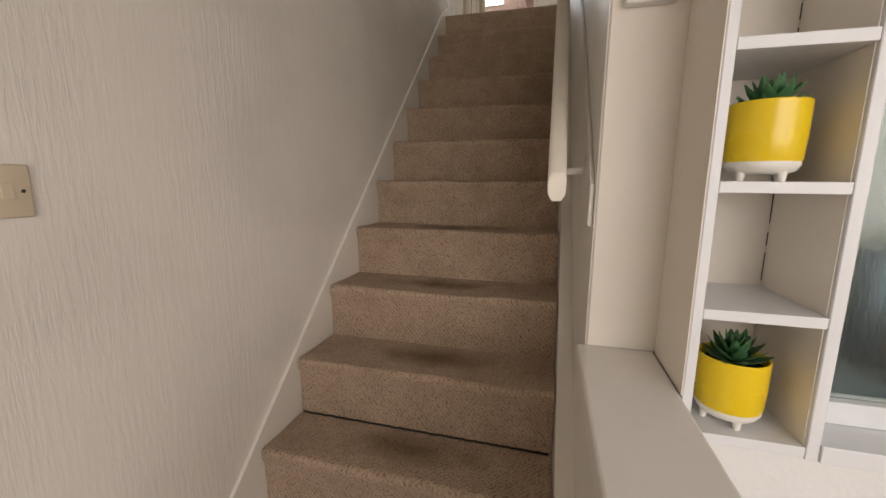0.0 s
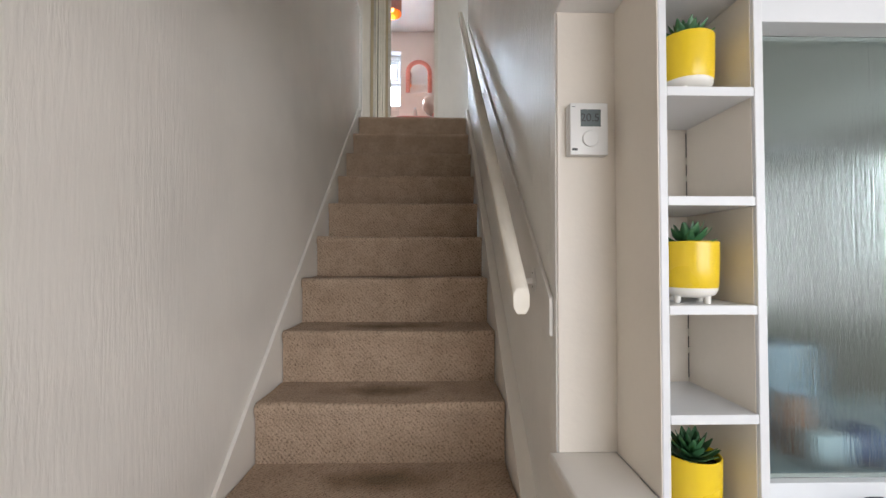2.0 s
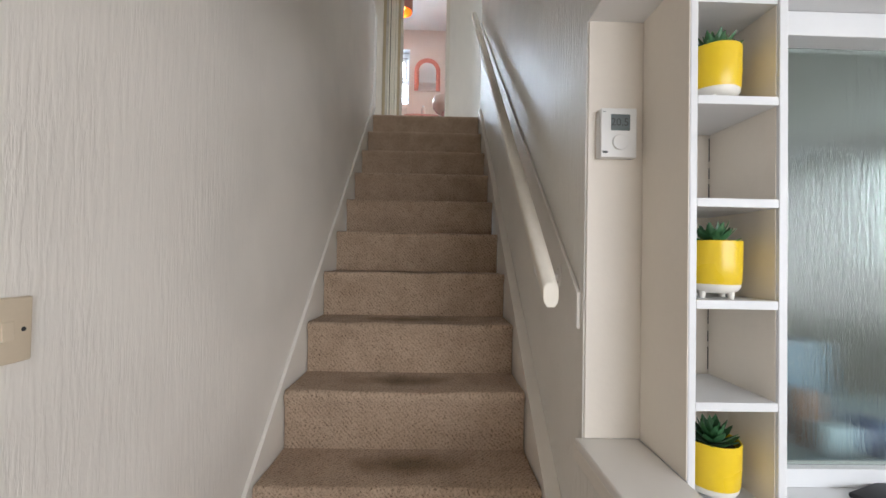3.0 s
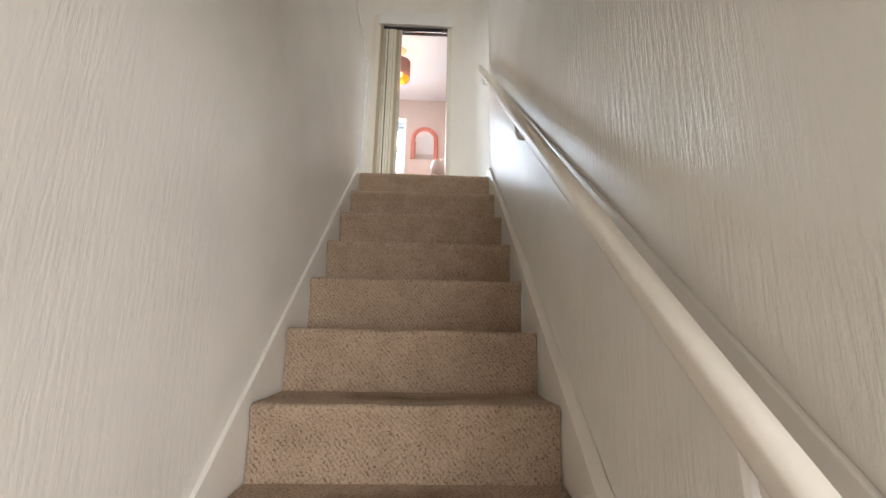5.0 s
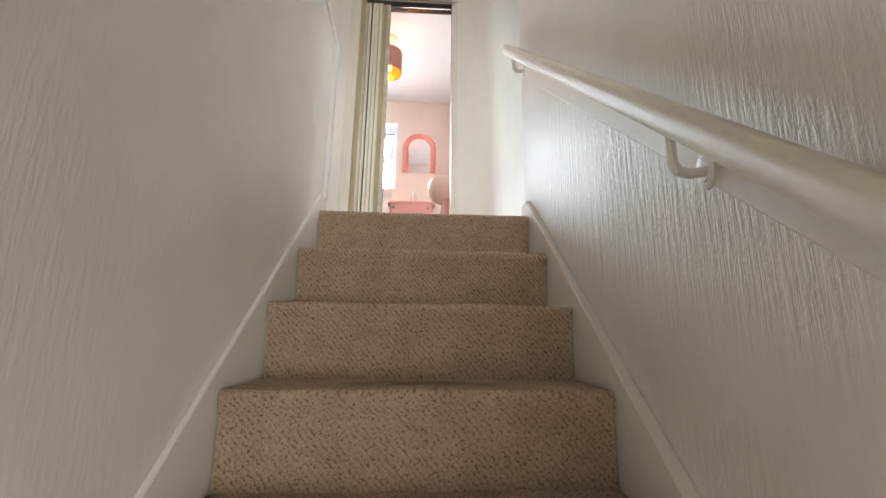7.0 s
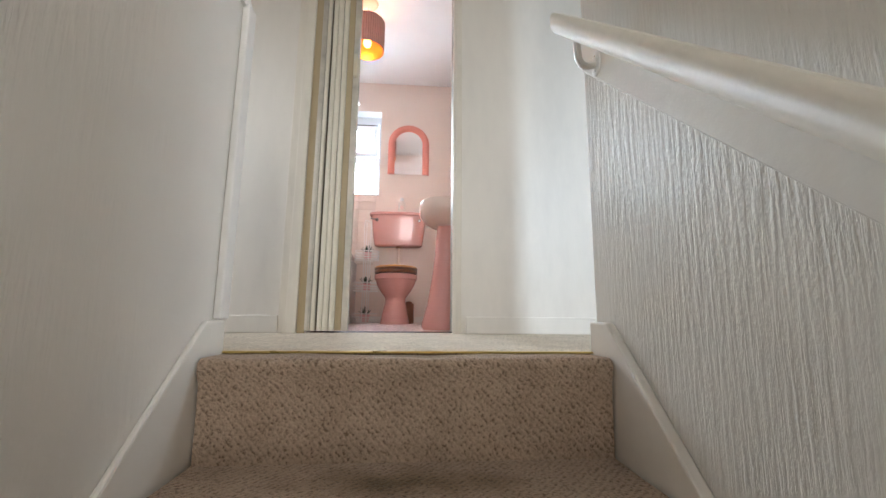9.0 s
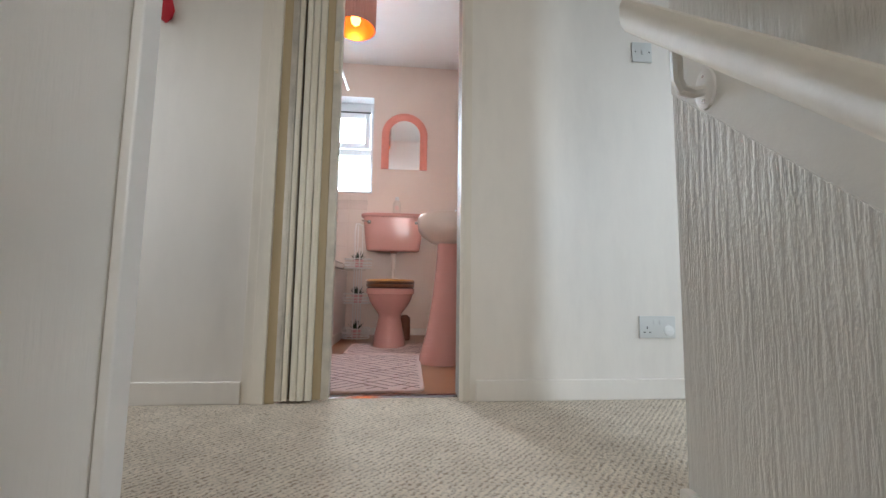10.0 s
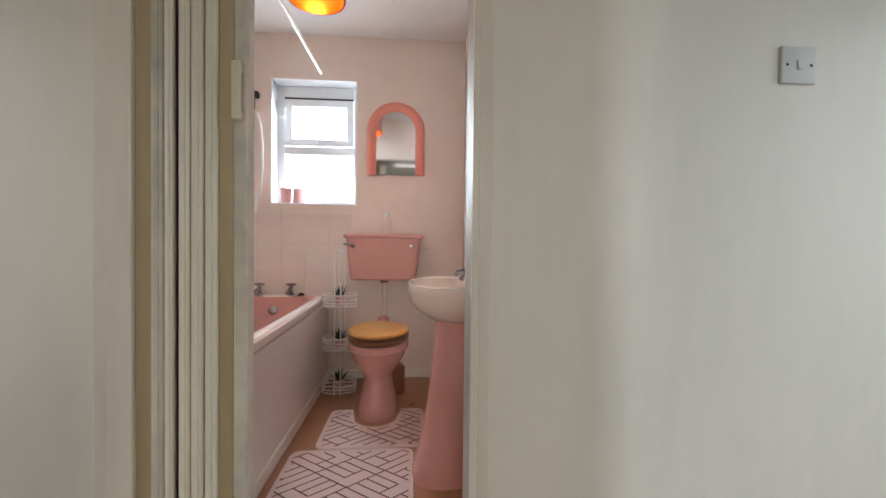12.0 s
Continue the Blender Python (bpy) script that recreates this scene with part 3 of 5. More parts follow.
def tread(k):
    y, z = NOSE_Y[k], -k * RISE
    back = NOSE_Y[k - 1] + 0.022 if k else 0.117
    prof = [(y + 0.016, z - RISE - 0.006), (y + 0.015, z - 0.12), (y + 0.012, z - 0.055), (y + 0.003, z - 0.036)]
    for a in (170, 150, 125, 105, 90):
        prof.append((y + 0.018 + 0.018 * math.cos(radians(a)), z - 0.018 + 0.018 * math.sin(radians(a))))
    prof += [(y + 0.06, z - 0.001), (y + 0.13, z - 0.003), (back, z - 0.001), (back, z - 0.03), (y + 0.03, z - 0.03), (y + 0.03, z - RISE - 0.006)]
    bm = bmesh.new()
    n = 36
    rows = []
    for i in range(n + 1):
        x = X_L + 0.003 + (X_R - X_L - 0.006) * i / n
        row = []
        for j, (py, pz) in enumerate(prof):
            w = 1.0 if 1 <= j <= 10 else 0.0
            d = noise.noise((x * 5, k * 3.7, j * 0.13)) * 0.005 * w + noise.noise((x * 22, k * 1.3, j * 0.4)) * 0.0015 * w
            row.append(bm.verts.new((x, py + d * 0.7, pz + d * (1.0 if j > 3 else 0))))
        rows.append(row)
    m = len(prof)
    for a, b in zip(rows, rows[1:]):
        for j in range(m):
            bm.faces.new((a[j], b[j], b[(j + 1) % m], a[(j + 1) % m]))
    bm.faces.new(rows[0])
    bm.faces.new(rows[-1][::-1])
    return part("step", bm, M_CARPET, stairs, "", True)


for k in range(12):
    tread(k)
SLOPE = RISE / 0.2325
seam = [(X_L + 0.01 + 0.9 * i / 60, NOSE_Y[9] + 0.012 + 0.003 * noise.noise((i * 0.9, 0, 5)), -10 * RISE + 0.002 + 0.002 * noise.noise((i * 0.7, 4, 0))) for i in range(61)]
part("carpet_seam", tube(seam, 0.0036, 6), M_SOIL, stairs, "dark frayed carpet seam")
for x0, x1, name in ((W_L + 0.0005, X_L - 0.001, "string"), (X_R + 0.001, W_R - 0.0005, "string")):
    c = 0.04
    poly = [(-2.72, -2.72 * SLOPE + c), (-2.295, -2.1058), (0.035, 0.08), (Y_END - 0.002, 0.08), (Y_END - 0.002, -0.012), (0.05, -0.25), (-2.295, FLOOR + 0.02), (-2.72, FLOOR + 0.0005)]
    lean(part(name, prism(poly, "x", x0, x1, bevel=0.005), M_STRING, stairs, "cream gloss painted string board"))
tagged(part("carpet_trim", prism([(0.106, 0.0005), (0.112, 0.0045), (0.130, 0.0045), (0.137, 0.0005)], "x", X_L + 0.002, X_R + 0.03), M_BRASS), "polished brass carpet strip at the stair head", "carpet strip", kind="structure")

# handrail
RS = 0.9228
R0, R1 = Vector((0.886, -2.285, -1.318)), Vector((0.880, 0.155, 0.980))
rail = empty("handrail", "white gloss wooden handrail on steel brackets", "handrail", at=(0, 0, 0))
bm = bmesh.new()
d = (R1 - R0).normalized()
up = Vector((0, 0, 1))
octo = [(-0.022, -0.012), (-0.0195, -0.023), (-0.011, -0.036), (0.011, -0.036), (0.0195, -0.023), (0.022, -0.012), (0.022, 0.014), (0.020, 0.025), (0.012, 0.035), (-0.012, 0.035), (-0.020, 0.025), (-0.022, 0.014)]
rows = []
for s, k in ((-0.002, 0.92), (0.0, 1.0), (2.434, 1.0), (2.436, 0.92)):
    p = R0 + (R1 - R0) * (s / 2.434)
    rows.append([bm.verts.new(p + Vector((1, 0, 0)) * a * k + up * b * k) for a, b in octo])
for a, b in zip(rows, rows[1:]):
    for j in range(12):
        bm.faces.new((a[j], a[(j + 1) % 12], b[(j + 1) % 12], b[j]))
bm.faces.new(rows[0])
bm.faces.new(rows[-1][::-1])
part("rail", bm, M_RAIL, rail, "", True)
c0, c1 = 0.688, 0.790
lean(part("backing_board", prism([(-2.278, -2.278 * RS + c0), (Y_END - 0.01, (Y_END - 0.01) * RS + c0), (Y_END - 0.01, (Y_END - 0.01) * RS + c1), (-2.278, -2.278 * RS + c1)], "x", W_R - 0.012, W_R - 0.0003, bevel=0.003),
          M_BOARD, rail, "flat cream painted board on the wall"))
for y in (0.028, -1.036, -2.13):
    z = y * 0.942 + 0.840
    bx, rx = W_R - 0.012 - 0.0125 * (y + 2.295), 0.880 + 0.0025 * (0.155 - y)
    arm = [(bx - 0.002, y, z - 0.108), (rx + 0.028, y, z - 0.114), (rx + 0.01, y, z - 0.110), (rx + 0.002, y, z - 0.095), (rx, y, z - 0.028)]
    bracket = part("bracket", tube(arm, 0.0095, 8), M_GLOSS, rail, "white painted metal bracket", True)
    bm = loft([(0, 0, 0.022, 0.036, 0), (0, 0, 0.021, 0.035, 0.004), (0, 0, 0.014, 0.026, 0.006)], 20)
    bmesh.ops.transform(bm, matrix=Matrix.Translation((bx - 0.0002, y, z - 0.106)) @ Matrix.Rotation(radians(-90), 4, "Y") @ Matrix.Rotation(radians(90), 4, "Z"), verts=bm.verts)
    part("plate", bm, M_GLOSS, bracket, "", True)
    for dz in (-0.021, 0.021):
        s = lathe(0, 0, [(0.0055, 0), (0.005, 0.0012), (0.002, 0.002)], 10)
        bmesh.ops.transform(s, matrix=Matrix.Translation((bx - 0.0045, y, z - 0.106 + dz)) @ Matrix.Rotation(radians(-90), 4, "Y"), verts=s.verts)
        part("screw", s, M_CHROME, bracket)

# ---- hall: shelf column, glass screen ----
SX0, SX1, SX2, SX3 = 1.1325, 1.150, 1.338, 1.358
SH = [-0.841, -1.075, -1.305, -1.533, -1.776]
shelf = empty("wall_shelf", "tall narrow white painted shelf column with five open cells", "shelf")
for x0, x1 in ((SX0, SX1), (SX2, SX3)):
    part("side_panel", box(x0, x1, -2.50, -2.27, -1.80, -0.613, 0.002), M_WHITE, shelf)
for z in SH:
    part("shelf_board", box(SX1 + 0.0005, SX2 - 0.0005, -2.499, -2.276, z - 0.02, z, 0.0015), M_WHITE, shelf)
for z0, z1 in zip(SH[1:], SH):
    part("lining", box(SX2 - 0.0026, SX2 - 0.0006, -2.492, -2.2765, z0 + 0.0003, z1 - 0.0203), M_NICHE, shelf, "cream painted cell side")
part("lining", box(SX2 - 0.0026, SX2 - 0.0006, -2.492, -2.2765, SH[0] + 0.0003, -0.627), M_NICHE, shelf, "cream painted cell side")
part("back_panel", box(SX1 + 0.0005, SX2 - 0.0005, -2.2755, -2.268, -1.80, -0.613), M_NICHE, shelf)
for z in (SH[1], SH[3]):
    for a, b in ((0.012, 0.075), (0.09, 0.12), (0.14, 0.205)):
        part("crack", box(SX2 - 0.0040, SX2 - 0.0027, -2.2775, -2.2757, z + a, z + b), M_DARK, shelf, "dark open joint")
part("top_panel", box(SX1 + 0.0005, SX2 - 0.0005, -2.495, -2.276, -0.6255, -0.6132), M_WHITE, shelf)
structure("trim_screen_rail", box(1.146, 2.5995, -2.506, -2.44, -0.6125, -0.5745, 0.002), M_WHITE, "white painted rail over the shelf and glass screen", "trim")
structure("trim_screen_packing", box(1.17, 2.5995, -2.492, -2.40, -0.5743, -0.5578), M_WHITE, "white packing strip under the beam", "trim")
screen = empty("window_2", "fixed internal screen of rippled obscure glass in a white frame", "window", kind="structure")
GX0, GX1 = 1.3585, 2.5995
part("window_frame", boxes([(GX0, GX1, -2.42, -2.375, -1.765, -1.72), (GX0, GX1, -2.455, -2.375, -0.672, -0.613), (GX0, GX0 + 0.016, -2.42, -2.375, -1.7195, -0.6725), (GX1 - 0.04, GX1, -2.42, -2.375, -1.7195, -0.6725)], 0.002), M_WHITE, screen)
pane = part("pane", box(GX0 + 0.0165, GX1 - 0.0405, -2.400, -2.395, -1.7195, -0.6725), M_OBSCURE, screen, "rippled obscure glass pane")
pane.visible_shadow = False
part("window_sill", box(GX0, GX1, -2.505, -2.31, -1.7995, -1.7655, 0.002), M_WHITE, screen)
phone = empty("phone", "black phone lying on the white sill", "phone")
bm = box(-0.034, 0.034, -0.075, 0.075, 0, 0.013, 0.005, seg=3)
bmesh.ops.transform(bm, matrix=pose(1.625, -2.462, -1.7652, 0, 0, -70), verts=bm.verts)
part("body", bm, M_PHONE, phone, "", True)

# behind the glass
tagged(part("worktop", box(1.07, 3.2, -2.295, -1.75, -1.80, -1.765, 0.004), M_BOX), "pale kitchen worktop behind the glass", "worktop", kind="structure")
structure("wall_kitchen_units", box(1.07, 3.2, -2.29, -1.80, FLOOR, -1.8005), M_KITCHEN, "grey-green units under the worktop", "cabinet")
tagged(part("box", box(1.665, 1.765, -2.285, -2.235, -1.7648, -1.675, 0.003), M_BOX), "low pale blue card box behind the glass", "box")
tagged(part("bottle", loft([(1.835, -2.235, 0.06, 0.04, -1.7648), (1.835, -2.235, 0.075, 0.045, -1.74), (1.835, -2.235, 0.068, 0.045, -1.70), (1.83, -2.235, 0.035, 0.028, -1.672), (1.83, -2.235, 0.018, 0.018, -1.66)], 24), M_BLUE, None, "", True), "squat blue plastic bottle behind the glass", "bottle")
tagged(part("jar", lathe(1.685, -2.195, [(0.022, -1.7648), (0.026, -1.72), (0.034, -1.67), (0.035, -1.63), (0.026, -1.60), (0.021, -1.60), (0.023, -1.615)], 24, (True, False)), M_TAN, None, "", True), "tan ceramic jar behind the glass", "jar")
tagged(part("storage_box", box(1.655, 1.835, -2.12, -1.99, -1.7648, -1.47, 0.012), M_CLEARBOX), "tall pale blue storage box behind the glass", "storage box")


def succulent(at):
    """A glazed pot on a white footed base with a rosette of fleshy leaves."""
    pot = empty("potted_plant", "yellow glazed pot on white feet with a green succulent", "potted plant", "succulents on the shelf")
    part("pot", lathe(0, 0, [(0.049, 0.026), (0.051, 0.030), (0.0525, 0.060), (0.053, 0.104), (0.0515, 0.1055), (0.049, 0.104), (0.048, 0.085)], 40, (True, False)), M_YELLOW, pot, "", True)
    base = part("pot_base", lathe(0, 0, [(0.034, 0.010), (0.044, 0.014), (0.0495, 0.022), (0.0495, 0.0265)], 40), M_POTWHITE, pot, "unglazed white base", True)
    for a in (35, 125, 215, 305):
        x, y = 0.035 * math.cos(radians(a)), 0.035 * math.sin(radians(a))
        part("foot", loft([(x * 1.04, y * 1.04, 0.005, 0.005, 0), (x, y, 0.008, 0.008, 0.016)], 12), M_POTWHITE, base, "", True)
    part("soil", lathe(0, 0, [(0.0475, 0.086), (0.046, 0.091), (0.02, 0.094)], 24), M_SOIL, pot)
    # one leaf mesh shared by all leaves
    bm = bmesh.new()
    n = 7
    rows = []
    for i in range(n):
        s = i / (n - 1)
        w = 0.0105 * (math.sin(math.pi * (0.12 + 0.80 * s)) ** 0.8) * (1 - 0.75 * s ** 5)
        t = 0.0042 * (1 - 0.7 * s)
        px, pz = 0.046 * s, 0.010 * s * s
        rows.append([bm.verts.new((px, a * w, pz + b * t)) for a, b in ((-1, 0.35), (-0.5, -0.6), (0.5, -0.6), (1, 0.35), (0.4, 0.25), (-0.4, 0.25))])
    for a, b in zip(rows, rows[1:]):
        for j in range(6):
            bm.faces.new((a[j], a[(j + 1) % 6], b[(j + 1) % 6], b[j]))
    bm.faces.new(rows[0])
    bm.faces.new(rows[-1][::-1])
    first = part("leaf", bm, M_LEAF, pot, "", True)
    rng = random.Random(4)
    count = 0
    for ring, (num, tilt, size, lift) in enumerate(((9, 6, 1.12, 0.094), (8, 24, 1.05, 0.098), (7, 42, 0.92, 0.102), (5, 60, 0.72, 0.106), (3, 76, 0.5, 0.109))):
        for i in range(num):
            leaf = first if not count else first.copy()
            if count:
                scene.collection.objects.link(leaf)
            count += 1
            turn = 360 * i / num + ring * 21 + rng.uniform(-7, 7)
            s = size * rng.uniform(0.88, 1.1)
            leaf.matrix_basis = Matrix.Rotation(radians(turn), 4, "Z") @ Matrix.Translation((0.004, 0, lift)) @ Matrix.Rotation(radians(-tilt + rng.uniform(-6, 6)), 4, "Y") @ Matrix.Diagonal((s, s, s, 1))
    pot.matrix_basis = pose(*at) @ Matrix.Diagonal((1.13, 1.13, 1.29, 1))
    return pot


plant = succulent((1.236, -2.425, SH[0], 0, 0, 20))
copy_thing(plant, pose(1.236, -2.430, SH[2], 0, 0, 80))
copy_thing(plant, pose(1.236, -2.430, SH[4], 0, 0, 150))

# thermostat
TX, TY, TZ = 1.052, -2.3012, -0.876
thermo = empty("thermostat", "white square room thermostat with grey display and dial", "thermostat")
part("body", box(TX - 0.049, TX + 0.049, TY - 0.026, TY, TZ - 0.067, TZ + 0.067, 0.003, seg=3), M_PLASTIC, thermo, "", True)
part("back_plate", box(TX - 0.052, TX + 0.047, TY - 0.010, TY - 0.0003, TZ - 0.066, TZ + 0.061, 0.002), M_PLASTIC, thermo)
part("display", box(TX - 0.022, TX + 0.030, TY - 0.0268, TY - 0.0255, TZ + 0.006, TZ + 0.050, 0.0005), M_LCD, thermo, "grey display")
bm = lathe(0, 0, [(0.021, 0), (0.021, 0.004), (0.0195, 0.0055), (0.004, 0.0055)], 40)
bmesh.ops.transform(bm, matrix=Matrix.Translation((TX + 0.003, TY - 0.0258, TZ - 0.026)) @ Matrix.Rotation(radians(90), 4, "X"), verts=bm.verts)
part("dial", bm, M_PLASTIC, thermo, "white round dial", True)
part("badge", box(TX - 0.044, TX - 0.030, TY - 0.0265, TY - 0.0255, TZ - 0.056, TZ - 0.050), M_INK, thermo)
part("mark", box(TX - 0.044, TX - 0.036, TY - 0.0265, TY - 0.0255, TZ + 0.056, TZ + 0.0575), M_LCD, thermo)
letters("reading", "20.5", 0.029, Matrix.Translation((TX - 0.023, TY - 0.0270, TZ + 0.019)) @ Matrix.Rotation(radians(90), 4, "X"), M_INK, thermo)


def face_plate(name, label, group, w, h, material, m, rockers=(), holes=(), screws=()):
    """A bevelled electrical plate in its own x (across) and z (up), facing -y."""
    ob = empty(name, label, "socket" if holes else "light switch", group)
    part("plate", box(-w / 2, w / 2, -0.009, 0, -h / 2, h / 2, 0.003, seg=3), material, ob, "", True)
    for x, z, rw, rh in rockers:
        bm = prism([(-0.0135, z - rh / 2), (-0.0105, z + rh / 2), (-0.0085, z + rh / 2), (-0.0085, z - rh / 2)], "x", x - rw / 2, x + rw / 2, bevel=0.0008)
        part("rocker", bm, material, ob)
    for x, z, hw, hh in holes:
        part("hole", box(x - hw / 2, x + hw / 2, -0.0095, -0.0086, z - hh / 2, z + hh / 2), M_DARK, ob)
    for x, z in screws:
        bm = lathe(0, 0, [(0.0035, 0), (0.003, 0.001), (0.001, 0.0012)], 10)
        bmesh.ops.transform(bm, matrix=Matrix.Translation((x, -0.0089, z)) @ Matrix.Rotation(radians(90), 4, "X"), verts=bm.verts)
        part("screw", bm, M_DARK, ob)
    ob.matrix_basis = m
    return ob


face_plate("light_switch", "aged cream single light switch on the stair wall", "", 0.085, 0.090, M_CREAMPLATE, pose(W_L, -2.838, -1.330, 0, 0, 90), [(0.008, 0, 0.016, 0.026)], [], [(-0.030, 0), (0.030, 0)])

# ---- landing ----
face_plate("light_switch", "white single light switch on the landing wall", "", 0.086, 0.086, M_SOCKET, pose(1.396, Y_DOOR, 1.411), [(0, 0, 0.011, 0.022)], [], [(-0.030, 0), (0.030, 0)])
face_plate("double_socket", "white double plug socket low on the landing wall", "", 0.148, 0.086, M_SOCKET, pose(1.421, Y_DOOR, 0.275), [(-0.012, 0.020, 0.011, 0.020), (0.012, 0.020, 0.011, 0.020)],
           [(-0.044, -0.002, 0.004, 0.010), (-0.055, -0.020, 0.008, 0.004), (-0.033, -0.020, 0.008, 0.004)], [])
cover = empty("socket_cover", "round white child safety plug in the socket", "plug cover")
bm = lathe(0, 0, [(0.021, 0), (0.021, 0.003), (0.018, 0.0045), (0.005, 0.0045)], 24)
bmesh.ops.transform(bm, matrix=Matrix.Translation((1.466, Y_DOOR - 0.0092, 0.261)) @ Matrix.Rotation(radians(90), 4, "X"), verts=bm.verts)
part("disc", bm, M_PLASTIC, cover, "", True)
part("grip", box(1.456, 1.476, Y_DOOR - 0.018, Y_DOOR - 0.0135, 0.258, 0.264, 0.001), M_PLASTIC, cover)

charm = empty("hanging_ornament", "red felt ornament hanging on the landing wall", "ornament")
bm = loft([(-0.487, 0.910, 0.004, 0.003, 1.395), (-0.487, 0.910, 0.022, 0.009, 1.412), (-0.487, 0.910, 0.030, 0.011, 1.445), (-0.487, 0.910, 0.020, 0.009, 1.485), (-0.487, 0.910, 0.005, 0.004, 1.51)], 14)
part("body", bm, M_RED, charm, "", True)
part("cord", tube([(-0.487, 0.912, 1.508), (-0.487, 0.918, 1.60), (-0.487, 0.922, 1.66)], 0.0015, 6), M_RED, charm)
part("hook", tube([(-0.487, 0.9245, 1.66), (-0.487, 0.914, 1.66), (-0.487, 0.912, 1.668)], 0.002, 6), M_CHROME, charm)

# folding door, pushed together against its hinge side
fold = empty("door_1", "cream folding bathroom door pushed open into a stack", "door", kind="structure")
ys = (Y_DOOR - 0.012, Y_DOOR + 0.078)
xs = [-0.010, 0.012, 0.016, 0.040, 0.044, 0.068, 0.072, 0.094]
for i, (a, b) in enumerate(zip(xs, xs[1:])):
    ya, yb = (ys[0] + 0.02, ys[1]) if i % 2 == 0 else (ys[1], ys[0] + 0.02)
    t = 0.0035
    # darkened colour carries the deep shade seen between the hinge strips
    part("panel", prism([(a - t, ya), (a + t, ya), (b + t, yb), (b - t, yb)], "z", 0.012, 1.964), M_DOORPVC_SHADED, fold)


def hinge_strip(x0, x1, material, label=""):
    """An upright moulding with a rounded face and a raised bead along its middle."""
    w, y0, y1 = x1 - x0, ys[0] - 0.008, ys[0] + 0.006
    face = [(x0, y1), (x0, y0 + 0.005), (x0 + 0.10 * w, y0 + 0.0015), (x0 + 0.35 * w, y0), (x0 + 0.62 * w, y0), (x0 + 0.68 * w, y0 + 0.002), (x0 + 0.74 * w, y0), (x0 + 0.90 * w, y0 + 0.0015), (x1, y0 + 0.005), (x1, y1)]
    return part("hinge_strip", prism(face, "z", 0.012, 1.964), material, fold, label)


hinge_strip(-0.0225, 0.0025, M_MARBLE, "marbled grey edge strip")
for x0, x1 in ((0.004, 0.0215), (0.031, 0.0535), (0.0555, 0.0795), (0.0830, 0.1060)):
    hinge_strip(x0, x1, M_STRIP)
part("closing_strip", box(0.1065, 0.1365, ys[0] + 0.004, ys[0] + 0.020, 0.012, 1.964, 0.003), M_OCHRE, fold, "yellowed closing strip")
lead = part("lead_panel", box(0.137, 0.165, Y_DOOR - 0.012, Y_DOOR + 0.027, 0.012, 1.964, 0.004), M_MARBLE, fold, "marbled grey leading panel")
part("handle", boxes([(0.141, 0.159, Y_DOOR - 0.034, Y_DOOR - 0.024, 1.236, 1.354), (0.143, 0.157, Y_DOOR - 0.026, Y_DOOR - 0.0115, 1.236, 1.256), (0.143, 0.157, Y_DOOR - 0.026, Y_DOOR - 0.0115, 1.334, 1.354)], 0.003), M_HANDLE, lead, "ivory pull handle")
# ---- bathroom ----
win = empty("window_1", "white plastic window with frosted panes and a top light ajar", "window", kind="structure")
FY0, FY1 = 3.15, 3.20
part("window_frame", boxes([(WX0, WX0 + 0.055, FY0, FY1, WZ0 + 0.012, WZ1), (WX1 - 0.04, WX1, FY0, FY1, WZ0 + 0.012, WZ1), (WX0 + 0.0555, WX1 - 0.0405, FY0, FY1, WZ0 + 0.012, WZ0 + 0.05), (WX0 + 0.0555, WX1 - 0.0405, FY0, FY1, 2.085, WZ1),
                            (WX0 + 0.0555, WX1 - 0.0405, FY0, FY1, 1.655, 1.715)], 0.003), M_UPVC, win)
p = part("pane", box(WX0 + 0.056, WX1 - 0.041, 3.17, 3.176, WZ0 + 0.0505, 1.6545), M_FROST, win)
p.visible_shadow = False
bmf = boxes([(WX0 + 0.058, WX0 + 0.11, 3.135, 3.165, 1.72, 2.07), (WX1 - 0.095, WX1 - 0.043, 3.135, 3.165, 1.72, 2.07), (WX0 + 0.1105, WX1 - 0.0955, 3.135, 3.165, 1.72, 1.772), (WX0 + 0.1105, WX1 - 0.0955, 3.135, 3.165, 2.018, 2.07)], 0.003)
sash = part("top_light", bmf, M_UPVC, win)
p = part("pane", box(WX0 + 0.111, WX1 - 0.096, 3.147, 3.153, 1.7725, 2.0175), M_FROST, sash)
p.visible_shadow = False
part("stay", boxes([(-0.232, -0.224, 3.122, 3.134, 1.735, 1.85), (-0.232, -0.224, 3.11, 3.121, 1.735, 1.75)], 0.001), M_UPVC, sash)
part("gap_seal", box(WX0 + 0.056, WX1 - 0.041, 3.140, 3.149, 2.0712, 2.0845), M_DARK, win)
part("window_sill", box(WX0 + 0.0005, WX1 - 0.0005, Y_BACK - 0.008, FY0 - 0.0005, WZ0 + 0.0005, WZ0 + 0.012, 0.002), M_UPVC, win)
structure("backdrop", box(-1.6, 1.2, 4.2, 4.22, 0.2, 3.4), glow("white_sky_glow", (0.92, 0.97, 1.0), 4.5), "bright overcast sky outside the window", "sky")
structure("trim_reveal", boxes([(WX0 + 0.0004, WX0 + 0.004, Y_BACK + 0.001, FY0 - 0.001, WZ0 + 0.0125, WZ1 - 0.0045), (WX1 - 0.004, WX1 - 0.0004, Y_BACK + 0.001, FY0 - 0.001, WZ0 + 0.0125, WZ1 - 0.0045), (WX0 + 0.0004, WX1 - 0.0004, Y_BACK + 0.001, FY0 - 0.001, WZ1 - 0.004, WZ1 - 0.0004)]),
          M_UPVC, "white painted window reveal", "trim")

